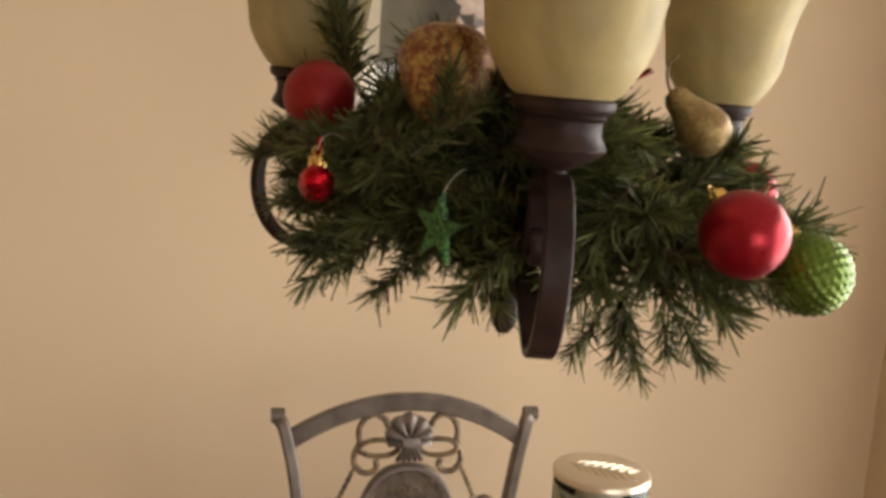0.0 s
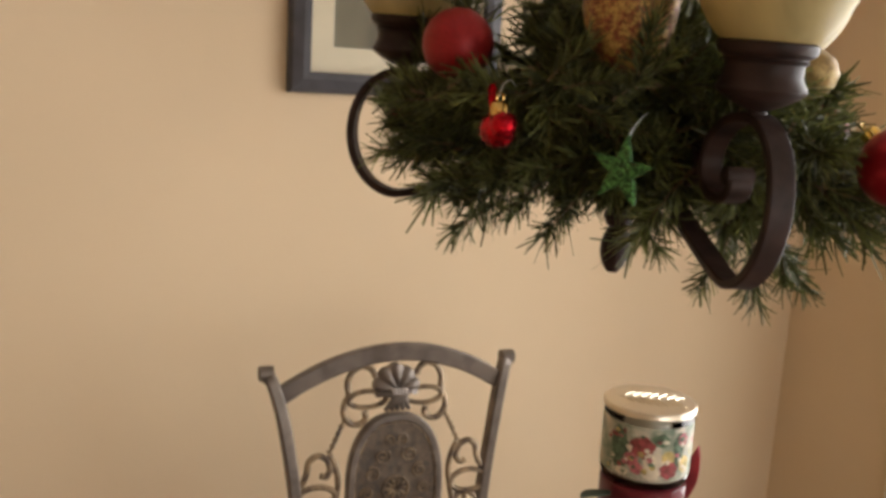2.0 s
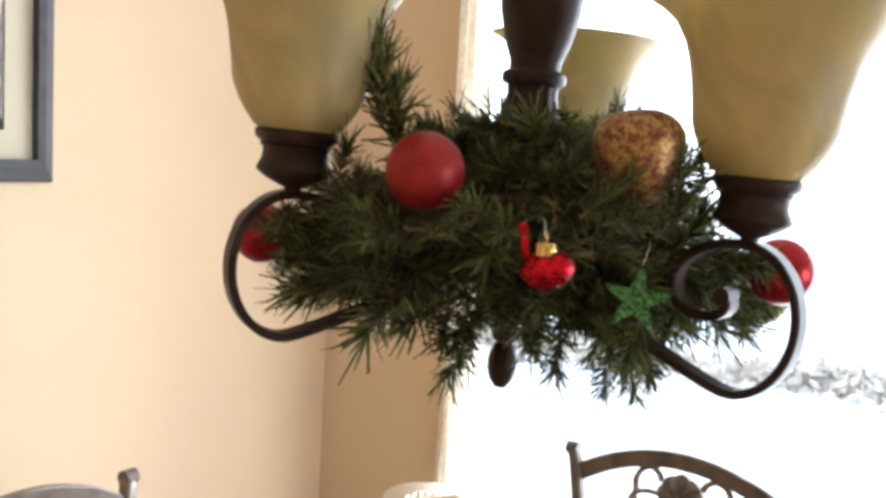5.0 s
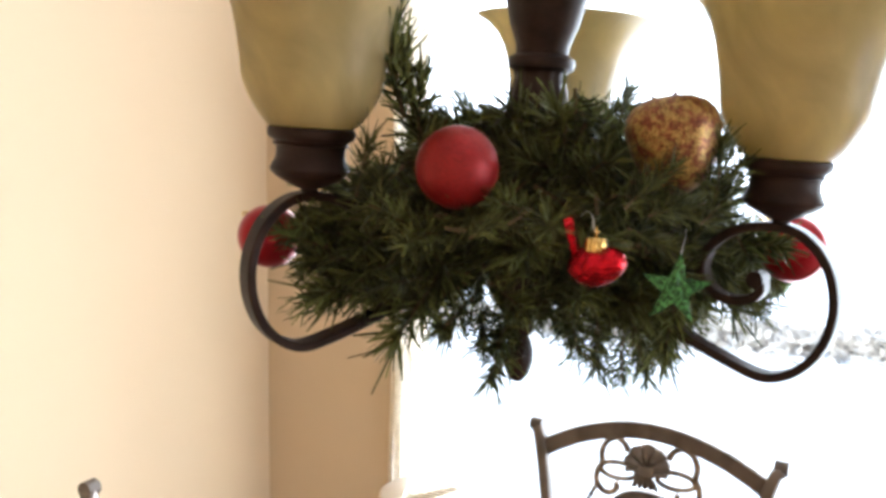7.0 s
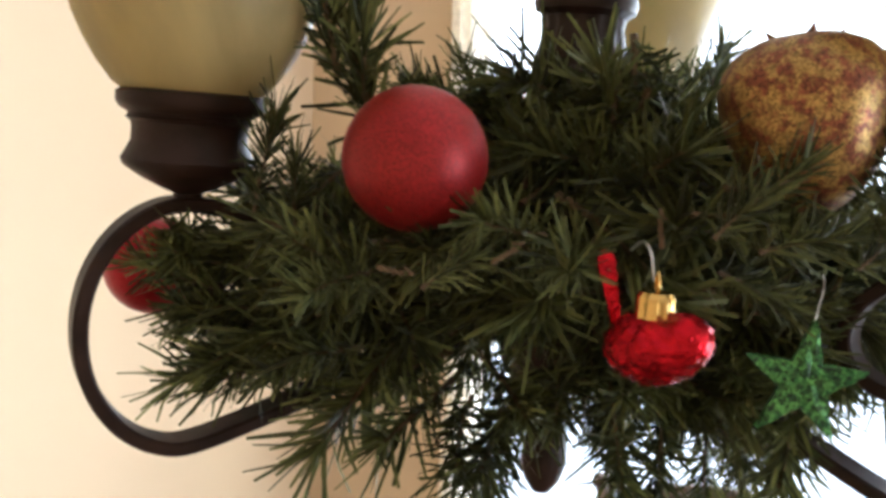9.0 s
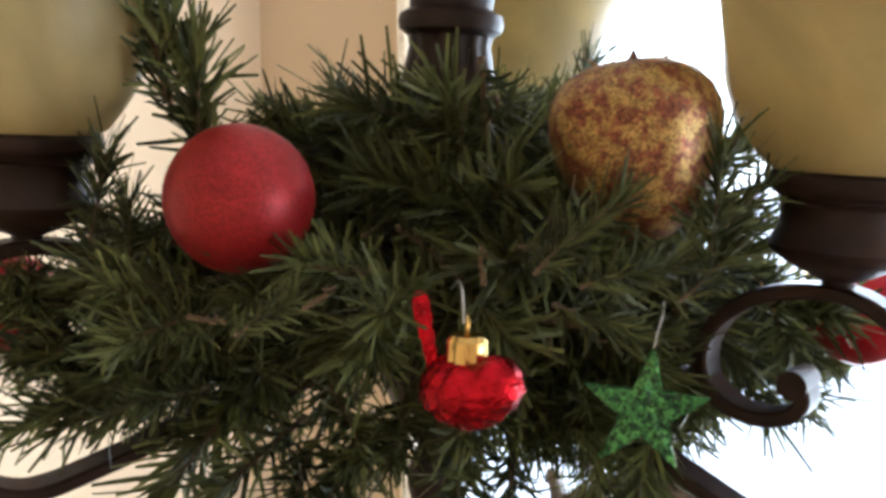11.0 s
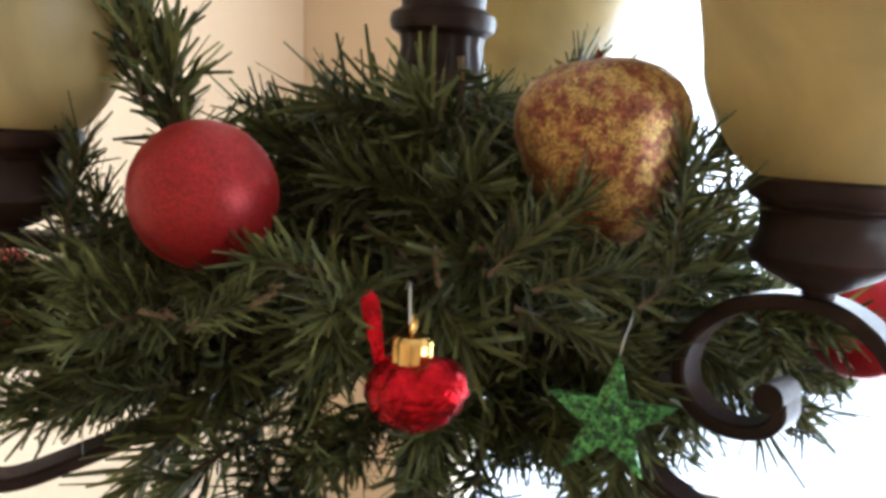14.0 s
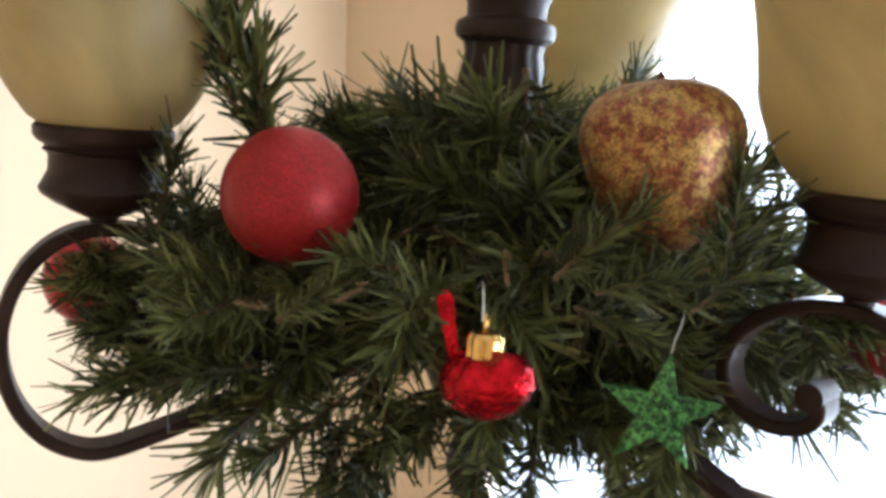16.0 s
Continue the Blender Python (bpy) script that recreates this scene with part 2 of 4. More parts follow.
def box(x0, x1, y0, y1, z0, z1, bevel=0.0, bm=None):
    own = bmesh.new()
    bmesh.ops.create_cube(own, size=1)
    for v in own.verts:
        v.co = Vector(((x0 + x1) / 2 + v.co.x * (x1 - x0), (y0 + y1) / 2 + v.co.y * (y1 - y0), (z0 + z1) / 2 + v.co.z * (z1 - z0)))
    if bevel:
        bmesh.ops.bevel(own, geom=own.edges[:], offset=bevel, segments=2, affect="EDGES", profile=0.7)
    return own if bm is None else merge(bm, own)


def merge(bm, other):
    me = bpy.data.meshes.new("tmp")
    other.to_mesh(me)
    other.free()
    bm.from_mesh(me)
    bpy.data.meshes.remove(me)
    return bm


def lathe(profile, seg=48, squash=None):
    """profile: (radius, height) pairs, turned round z. squash(angle, r, z) may change the radius."""
    bm = bmesh.new()
    rings = []
    for r, z in profile:
        if r < 1e-6:
            rings.append([bm.verts.new((0, 0, z))])
        else:
            ring = []
            for i in range(seg):
                a = 2 * math.pi * i / seg
                q = squash(a, r, z) if squash else r
                ring.append(bm.verts.new((q * math.cos(a), q * math.sin(a), z)))
            rings.append(ring)
    for a, b in zip(rings, rings[1:]):
        for i in range(seg):
            j = (i + 1) % seg
            if len(a) == 1 and len(b) == 1:
                continue
            if len(a) == 1:
                bm.faces.new((a[0], b[i], b[j]))
            elif len(b) == 1:
                bm.faces.new((a[i], a[j], b[0]))
            else:
                bm.faces.new((a[i], a[j], b[j], b[i]))
    return bm


def spline(points, n=8, closed=False):
    """Catmull-Rom through the points."""
    p = [Vector(q) for q in points]
    out, k = [], len(p)
    for i in range(k if closed else k - 1):
        a = p[(i - 1) % k] if closed or i > 0 else p[0]
        b, c = p[i], p[(i + 1) % k]
        d = p[(i + 2) % k] if closed or i + 2 < k else p[-1]
        for s in range(n):
            t = s / n
            out.append(0.5 * ((2 * b) + (c - a) * t + (2 * a - 5 * b + 4 * c - d) * t * t + (3 * b - a - 3 * c + d) * t ** 3))
    if not closed:
        out.append(p[-1])
    return out


def sweep(points, section, normal=None, closed=False, scale=None, twist=0.0, bm=None):
    """Carries a section, (u, v) pairs, along the points. normal: the way v points, fixed, else carried along."""
    own = bmesh.new() if bm is None else bm
    p = [Vector(q) for q in points]
    k, rings, side = len(p), [], None
    for i in range(k):
        t = (p[(i + 1) % k] - p[i - 1] if closed else p[min(i + 1, k - 1)] - p[max(i - 1, 0)]).normalized()
        if normal is not None:
            v = Vector(normal)
            v = (v - t * v.dot(t)).normalized()
        else:
            if side is None:
                side = t.orthogonal().normalized()
            side = (side - t * side.dot(t)).normalized()
            v = side
        u = v.cross(t)
        if twist:
            a = twist * i
            u, v = u * math.cos(a) + v * math.sin(a), v * math.cos(a) - u * math.sin(a)
        s = scale[i] if scale else 1.0
        rings.append([own.verts.new(p[i] + u * x * s + v * y * s) for x, y in section])
    n = len(section)
    for i in range(k if closed else k - 1):
        a, b = rings[i], rings[(i + 1) % k]
        for j in range(n):
            own.faces.new((a[j], a[(j + 1) % n], b[(j + 1) % n], b[j]))
    if not closed:
        own.faces.new(rings[0])
        own.faces.new(rings[-1][::-1])
    return own


def circle(r, n=10):
    return [(r * math.cos(2 * math.pi * i / n), r * math.sin(2 * math.pi * i / n)) for i in range(n)]


def rounded(w, h, c):
    """A rectangle section with cut corners."""
    w, h = w / 2, h / 2
    return [(-w + c, -h), (w - c, -h), (w, -h + c), (w, h - c), (w - c, h), (-w + c, h), (-w, h - c), (-w, -h + c)]


def ball(r, seg=40, rings=28):
    bm = bmesh.new()
    bmesh.ops.create_uvsphere(bm, u_segments=seg, v_segments=rings, radius=r)
    return bm


# ---- the room ----
T = 0.14          # wall thickness
HIGH = 2.48
WEST, SOUTH = -4.2, -4.7


def structure(name, bm, mat, label, category="wall"):
    ob = part(name, bm, mat, smooth=False)
    ob.matrix_basis = ROOM
    return tagged(ob, label, category, kind="structure")


structure("floor", box(WEST - T, T, SOUTH - T, T, -0.12, 0), FLOOR, "dark brown wooden floor of the dining room", "floor")
structure("ceiling", box(WEST - T, T, SOUTH - T, T, HIGH, HIGH + 0.1), CEIL, "off-white painted flat ceiling", "ceiling")
structure("wall_north", box(WEST, 0, 0, T, 0, HIGH), WALL, "plain tan painted wall behind the chair")
bm = box(0, T, WIN_B, T, 0, HIGH)
box(0, T, WIN_A, WIN_B, 0, WIN_LOW, bm=bm)
box(0, T, WIN_A, WIN_B, WIN_TOP, HIGH, bm=bm)
box(0, T, SOUTH - T, WIN_A, 0, HIGH, bm=bm)
structure("wall_east", bm, WALL, "tan painted wall with the bright window")
bm = box(WEST, SW_A, SOUTH - T, SOUTH, 0, HIGH)
box(SW_B, 0, SOUTH - T, SOUTH, 0, HIGH, bm=bm)
box(SW_A, SW_B, SOUTH - T, SOUTH, 0, SW_LOW, bm=bm)
box(SW_A, SW_B, SOUTH - T, SOUTH, SW_TOP, HIGH, bm=bm)
structure("wall_south", bm, WALL, "tan painted wall with a second window")
structure("wall_west", box(WEST - T, WEST, SOUTH - T, T, 0, HIGH), WALL, "plain tan painted wall")


def window(name, m, width, low, top, label):
    w = thing(name, m, label, "window", kind="structure")
    x = width / 2
    b = box(-x, x, -0.03, 0.03, low, low + 0.03)
    box(-x, x, -0.03, 0.03, top - 0.03, top, bm=b)
    box(-x, -x + 0.03, -0.03, 0.03, low + 0.03, top - 0.03, bm=b)
    box(x - 0.03, x, -0.03, 0.03, low + 0.03, top - 0.03, bm=b)
    part("window_frame", b, WHITE, w, smooth=False)
    part("window_sill", box(-x + 0.003, x - 0.003, 0.032, 0.13, low + 0.002, low + 0.03, 0.006), WHITE, w)
    for a, c in ((-x + 0.03, x - 0.03),):
        p = part("pane", box(a, c, -0.003, 0.003, low + 0.03, top - 0.03), PANE, w, smooth=False)
        p.visible_shadow = False
    return w


window("window_1", ROOM @ pose(0.09, (WIN_A + WIN_B) / 2, 0, 0, 0, 90), WIN_B - WIN_A, WIN_LOW, WIN_TOP, "wide bright white-framed window, washed out by daylight")
window("window_2", ROOM @ pose((SW_A + SW_B) / 2, SOUTH - 0.09, 0, 0, 0, 0), SW_B - SW_A, SW_LOW, SW_TOP, "white-framed window across the room")

# outside
bm = bmesh.new()
bmesh.ops.create_grid(bm, x_segments=2, y_segments=2, size=400)
g = part("ground", bm, SNOW, smooth=False, m=pose(0, 0, -0.16))
tagged(g, "pale bright open ground outside the window", "ground", kind="structure")
bm = bmesh.new()
rnd = random.Random(5)
for i in range(9000):
    s = rnd.uniform(-7, 7)
    h = 0.17 + 0.05 * math.sin(s * 1.9) + 0.05 * math.sin(s * 4.7 + 1)
    c = Vector((rnd.gauss(0, 0.22), s, rnd.uniform(0, 1) ** 1.3 * max(0.08, h)))
    d = Vector((rnd.gauss(0, 1), rnd.gauss(0, 1), rnd.gauss(0, 0.7))).normalized() * rnd.uniform(0.03, 0.07)
    e = d.orthogonal().normalized() * rnd.uniform(0.015, 0.035)
    bm.faces.new([bm.verts.new(c + q) for q in (-d, e, d, -e)])
bank = [[bm.verts.new((0.05 * math.sin(i * 1.7), -7 + i * 0.1, z * (0.12 + 0.04 * math.sin(i * 0.19) + 0.03 * math.sin(i * 0.47 + 1) + 0.015 * noise.noise(Vector((i * 0.9, 0, 0)))))) for z in (0, 1)] for i in range(141)]
for p, q in zip(bank, bank[1:]):
    bm.faces.new((p[0], q[0], q[1], p[1]))
hedge = part("shrub_row", bm, SHRUB, smooth=False, m=ROOM @ pose(5.8, -2.2, -0.16))
tagged(hedge, "low ragged row of bare grey-brown shrubs", "shrubs", kind="stuff")

glow = bpy.data.materials.new("overcast_glow")
glow.use_nodes = True
em = glow.node_tree.nodes.new("ShaderNodeEmission")
em.inputs["Color"].default_value, em.inputs["Strength"].default_value = (1.0, 1.0, 1.0, 1), 2.2
glow.node_tree.links.new(em.outputs[0], glow.node_tree.nodes["Material Output"].inputs["Surface"])
back = part("backdrop", box(30, 30.2, -60, 40, -0.16, 26), glow, smooth=False, m=ROOM)
tagged(back, "plain bright overcast sky far beyond the window", "sky", kind="structure")

# lace curtain at the window's edge, and its rod
curtain = thing("lace_curtain", ROOM @ pose(-0.012, -0.374, 0), "narrow gathered cream lace curtain at the window edge", "curtain")
bm = bmesh.new()
cols, rows_ = 40, 30
grid = []
for j in range(rows_ + 1):
    z = 0.25 + 1.98 * j / rows_
    line = []
    for i in range(cols + 1):
        s = -0.102 * i / cols
        line.append(bm.verts.new((0.011 * math.sin(i * 1.05 + 0.6 * math.sin(z * 2.2)) + 0.004 * math.sin(z * 7 + i), s + 0.006 * math.sin(z * 3.1 + i * 0.4), z)))
    grid.append(line)
for j in range(rows_):
    for i in range(cols):
        bm.faces.new((grid[j][i], grid[j][i + 1], grid[j + 1][i + 1], grid[j + 1][i]))
part("lace_panel", bm, LACE, curtain)
rod = thing("curtain_rod", ROOM @ pose(-0.045, 0, 2.24), "thin white curtain rod over the window", "curtain rod")
part("rod", sweep([(0, -2.4, 0), (0, -1.3, 0), (0, -0.3, 0)], circle(0.008)), WHITE, rod)
for y in (-2.38, -0.32):
    part("bracket", box(-0.008, 0.045, y - 0.01, y + 0.01, -0.012, 0.012, 0.002), WHITE, rod)

# ---- chandelier ----
HUB = Vector((0.066, 1.093, 0))
ARMS = (-87.9, 160.3, 24.5)
REACH = 0.2025
LEAN = Matrix.Translation((HUB.x, HUB.y, 1.345)) @ Vector((0, 0, 1)).rotation_difference(Vector((0.0168, -0.051, 1))).to_matrix().to_4x4() @ Matrix.Translation((0, 0, -1.345))
lamp = thing("chandelier", LEAN, "slightly tilted three-arm dark bronze chandelier with amber glass bell shades", "chandelier")


def fluted(a, r, z):
    return r * (1 + 0.035 * math.cos(14 * a)) if (1.566 < z < 1.604 or 1.352 < z < 1.376) else r


part("column", lathe([(0.0, 1.384), (0.010, 1.385), (0.013, 1.392), (0.011, 1.400), (0.024, 1.408), (0.03, 1.42), (0.034, 1.44), (0.034, 1.465), (0.026, 1.49), (0.018, 1.51),
    (0.017, 1.54), (0.022, 1.56), (0.026, 1.568), (0.024, 1.58), (0.0205, 1.598), (0.0215, 1.603), (0.0265, 1.606), (0.0275, 1.610), (0.0265, 1.614), (0.0215, 1.617), (0.022, 1.624), (0.028, 1.64),
    (0.034, 1.665), (0.0355, 1.69), (0.032, 1.72), (0.023, 1.75), (0.017, 1.78), (0.02, 1.80), (0.024, 1.81), (0.02, 1.82), (0.012, 1.84), (0.009, 1.87), (0.0, 1.872)], 56, fluted), BRONZE, lamp)
part("finial", lathe([(0.0, 1.342), (0.005, 1.343), (0.010, 1.350), (0.0125, 1.36), (0.0122, 1.37), (0.010, 1.378), (0.0075, 1.383), (0.0, 1.3836)], 42, fluted), BRONZE, lamp, "ribbed acorn-shaped bronze finial")
part("stem", sweep([(0, 0, 1.87), (0, 0, 2.1), (0, 0, 2.46)], circle(0.007, 12)), BRONZE, lamp)
part("canopy", lathe([(0.0, 2.478), (0.062, 2.478), (0.062, 2.47), (0.05, 2.458), (0.02, 2.445), (0.008, 2.44), (0.0, 2.44)], 40), BRONZE, lamp)

curl = [(0.1935, 1.4610), (0.1955, 1.4535), (0.190, 1.4465), (0.178, 1.4430), (0.165, 1.4450), (0.1545, 1.4530), (0.1510, 1.4660), (0.1560, 1.4800), (0.1690, 1.4920), (0.1860, 1.4985)]
loop = [(0.2025 + 0.0435 * math.sin(radians(a)), 1.4455 + 0.0545 * math.cos(radians(a))) for a in range(5, 186, 20)]
tail = [(0.172, 1.399), (0.145, 1.409), (0.115, 1.420), (0.08, 1.430), (0.05, 1.436), (0.028, 1.440)]
for k, a in enumerate(ARMS):
    ca, sa = math.cos(radians(a)), math.sin(radians(a))
    bent = 0.009 if k == 2 else 0.0   # one arm is bent a little inwards
    pts = spline([((r - bent) * ca, (r - bent) * sa, z) for r, z in curl + loop + tail], 5)
    arm = part("arm", sweep(pts, rounded(0.0065, 0.0175, 0.0012), normal=(-sa, ca, 0)), BRONZE, lamp)
    part("curl_end", sweep([((0.1915 - bent) * ca - s * sa, (0.1915 - bent) * sa + s * ca, 1.4605) for s in (-0.0095, 0, 0.0095)], circle(0.0062, 16)), BRONZE, arm)
    bridge = [(0.020, 1.452), (0.06, 1.458), (0.10, 1.470), (0.127, 1.475), (0.1385, 1.465), (0.138, 1.453), (0.129, 1.445), (0.119, 1.446), (0.116, 1.453)]
    part("brace", sweep(spline([((r - bent) * ca, (r - bent) * sa, z) for r, z in bridge], 6), rounded(0.005, 0.013, 0.001), normal=(-sa, ca, 0)), BRONZE, arm)
    at = pose((REACH - bent) * ca, (REACH - bent) * sa, 1.5475)
    cup = part("cup", lathe([(0.0, -0.048), (0.0065, -0.048), (0.0062, -0.043), (0.012, -0.0405), (0.021, -0.036), (0.0275, -0.0315), (0.0285, -0.029), (0.0272, -0.0265), (0.0245, -0.021), (0.0243, -0.015),
        (0.026, -0.0095), (0.0295, -0.0075), (0.031, -0.005), (0.031, -0.001), (0.029, 0.0005), (0.0, 0.0005)], 48), BRONZE, lamp, m=at)
    part("collar_ring", lathe([(0.0255, -0.0102), (0.0272, -0.0115), (0.0255, -0.0128)], 48), BRONZE, cup)
    prof = [(0.0285, 0.0), (0.033, 0.003), (0.039, 0.011), (0.0445, 0.020), (0.049, 0.030), (0.0508, 0.037), (0.0512, 0.043), (0.0525, 0.052), (0.0545, 0.064), (0.0575, 0.078), (0.062, 0.092), (0.070, 0.105), (0.081, 0.115), (0.0915, 0.1205)]
    prof = prof + [(r - 0.003, z + 0.001) for r, z in prof[::-1]]
    part("shade", lathe(prof, 64), SHADE, lamp, "marbled amber glass bell shade, unlit", m=at)

# ---- garland ----
garland = thing("pine_garland", pose(HUB.x, HUB.y, 0), "bushy dark green artificial pine garland wound round the chandelier arms", "garland")
rnd = random.Random(11)
core = [(0.115 * math.cos(a) * (1 + 0.1 * math.sin(3 * a)), 0.115 * math.sin(a) * (1 + 0.1 * math.sin(3 * a)), 1.478 + 0.014 * math.sin(2 * a + 1)) for a in (2 * math.pi * i / 48 for i in range(48))]
part("wire_core", sweep(core, circle(0.003, 8), closed=True), TWIG, garland, "twisted brown wire core")


def sprig_mesh(name, seed, length, needles, reach):
    """A stem along z with flat needles that lean forward."""
    r = random.Random(seed)
    verts, faces, mats = [], [], []
    bend = Vector((r.uniform(-0.2, 0.2), r.uniform(-0.2, 0.2), 0))

    def stem(t):
        return Vector((bend.x * t * t * length, bend.y * t * t * length, t * length))
    seg = 6
    for i in range(seg + 1):
        t = i / seg
        for j in range(5):
            a = 2 * math.pi * j / 5 + t * 3
            q = 0.0019 * (1 - 0.55 * t)
            verts.append(stem(t) + Vector((q * math.cos(a), q * math.sin(a), 0)))
    for i in range(seg):
        for j in range(5):
            faces.append((i * 5 + j, i * 5 + (j + 1) % 5, i * 5 + 5 + (j + 1) % 5, i * 5 + 5 + j))
            mats.append(1)
    for k in range(needles):
        # whorls along the stem, thinning out near the foot; blunt flat needles
        t = 0.04 + 0.96 * ((k + r.uniform(0, 1)) / needles) ** 0.9
        a = k * 2.4 + r.uniform(-0.5, 0.5)
        out = Vector((math.cos(a), math.sin(a), 0))
        lean = r.uniform(0.5, 1.45) * (1 - 0.42 * t * t)
        d = (out * math.sin(lean) + Vector((0, 0, 1)) * math.cos(lean)).normalized()
        n = reach * r.uniform(0.65, 1.15)
        w = d.cross(Vector((r.gauss(0, 1), r.gauss(0, 1), r.gauss(0, 1)))).normalized() * r.uniform(0.0008, 0.00118)
        sag = (Vector((0, 0, 1)) * r.uniform(-0.05, 0.2) + Vector((r.gauss(0, 0.17), r.gauss(0, 0.17), r.gauss(0, 0.17)))) * n
        p0 = stem(t)
        i0 = len(verts)
        verts += [p0 - w * 0.7, p0 + w * 0.7, p0 + d * n * 0.55 + sag * 0.3 + w, p0 + d * n * 0.55 + sag * 0.3 - w, p0 + d * n + sag + w * 0.6, p0 + d * n + sag - w * 0.6]
        faces += [(i0, i0 + 1, i0 + 2, i0 + 3), (i0 + 3, i0 + 2, i0 + 4, i0 + 5)]
        mats += [0, 0]
    me = bpy.data.meshes.new(name)
    me.from_pydata([tuple(v) for v in verts], [], faces)
    me.materials.append(NEEDLE)
    me.materials.append(TWIG)
    me.polygons.foreach_set("material_index", mats)
    return me


SPRIGS = [sprig_mesh("sprig", 100 + i, 0.046 + 0.004 * i, 92 + 7 * i, 0.0235 + 0.0013 * (i % 4)) for i in range(8)]


PLACED = []   # mesh and place of every sprig


def sprig(at, way, size=1.0):
    tip = Vector(at) + Vector(way).normalized() * 0.066 * size
    if tip.x > 0.225 and tip.z < 1.43:
        size *= 0.6
    mesh = SPRIGS[rnd.randrange(8)]
    turn = Vector(way).to_track_quat("Z", "Y").to_matrix().to_4x4() @ Matrix.Rotation(rnd.uniform(0, 6.28), 4, "Z")
    PLACED.append((mesh, Matrix.Translation(Vector(at) - HUB) @ turn @ Matrix.Scale(size, 4)))


# ornaments: place, radius, and the open side in which no sprig stands
OPEN = [((-0.0922, 1.045, 1.5343), 0.025, (-0.75, -0.66, 0.05)), ((-0.0922, 1.045, 1.532), 0.024, (0.15, -0.99, 0.05)), ((0.004, 0.936, 1.560), 0.027, (-0.8, -0.6, 0)), ((0.004, 0.936, 1.560), 0.028, (0, -1, 0)),
        ((-0.078, 0.953, 1.473), 0.020, (-0.75, -0.6, 0.2)), ((-0.072, 0.957, 1.473), 0.016, (0.15, -0.99, 0)), ((0.007, 0.929, 1.450), 0.018, (-0.8, -0.55, 0.25)), ((0.007, 0.929, 1.45), 0.015, (0, -1, 0.1)),
        ((0.205, 0.907, 1.459), 0.033, (-0.3, -0.95, 0.1)), ((0.271, 0.95, 1.433), 0.026, (-0.3, -0.95, 0.1)), ((0.2, 1.045, 1.545), 0.032, (-0.25, -0.97, 0.0)), ((0.195, 1.045, 1.53), 0.026, (-0.3, -0.95, 0.0))]
for d in ((-0.1, -0.97, 0.22), (-0.6, -0.75, 0.22)):
    OPEN.append(((0.066, 1.093, 1.362), 0.018, d))
for a in ARMS[:2]:
    c = HUB + Vector((REACH * math.cos(radians(a)), REACH * math.sin(radians(a)), 1.52))
    OPEN.append((tuple(c), 0.034, (-0.75, -0.6, 0)))
    OPEN.append((tuple(c), 0.034, (0, -1, 0)))
    OPEN.append((tuple(c + Vector((0, 0, 0.06))), 0.05, (-0.75, -0.6, 0)))
    OPEN.append((tuple(c + Vector((0, 0, 0.06))), 0.05, (0, -1, 0)))
c = HUB + Vector((0.212 * math.cos(radians(ARMS[0])), 0.212 * math.sin(radians(ARMS[0])), 1.44))
for dz in (-0.035, 0.0, 0.035):
    OPEN.append((tuple(c + Vector((0, 0, dz))), 0.012, (0, -1, 0)))
c = HUB + Vector((0.235 * math.cos(radians(ARMS[1])), 0.235 * math.sin(radians(ARMS[1])), 1.43))
for dz in (-0.03, 0.0, 0.03):
    OPEN.append((tuple(c + Vector((0, 0, dz))), 0.022, (0, -1, 0)))
    OPEN.append((tuple(c + Vector((0, 0, dz))), 0.02, (-0.75, -0.6, 0)))
c = HUB + Vector((0.235 * math.cos(radians(ARMS[0])), 0.235 * math.sin(radians(ARMS[0])), 1.43))
for dz in (-0.03, 0.0, 0.03):
    OPEN.append((tuple(c + Vector((0, 0, dz))), 0.02, (-0.75, -0.6, 0)))
OPEN.append(((0.066, 1.093, 1.408), 0.022, (-0.82, -0.53, 0.2)))
OPEN.append(((0.272, 1.135, 1.494), 0.005, (-0.28, -0.96, 0.03)))
for rr in (0.165, 0.185):
    for d in ((-0.89, -0.44, 0.2), (-0.73, -0.68, 0.1)):
        OPEN.append(((HUB.x + rr * math.cos(radians(ARMS[0])), HUB.y + rr * math.sin(radians(ARMS[0])), 1.466), 0.016, d))
OPEN = [(Vector(p), r, Vector(d).normalized()) for p, r, d in OPEN]


def stands_clear(at, way, length):
    for f in (0.15, 0.4, 0.65, 0.9, 1.1):
        q = at + way * length * f
        for p, r, d in OPEN:
            s = (q - p).dot(d)
            if s > -r * 0.5 and (q - p - d * s).length < r + 0.006:
                return False
            if (q - p).length < r + 0.002:
                return False
    return True


def envelope(phi):
    """Reach from the hub and lowest height of the greenery at an angle: widest and lowest between the two far arms."""
    d = (phi + 33) % 360
    f = max(0.0, 1 - min(d, 360 - d) / 80)
    g = max(max(0.0, 1 - abs((phi - x + 180) % 360 - 180) / 28) for x in (-87.9, 160.3, 28.0))
    return 0.172 + 0.075 * f + 0.022 * g * (1 - f), 1.410 - 0.028 * f


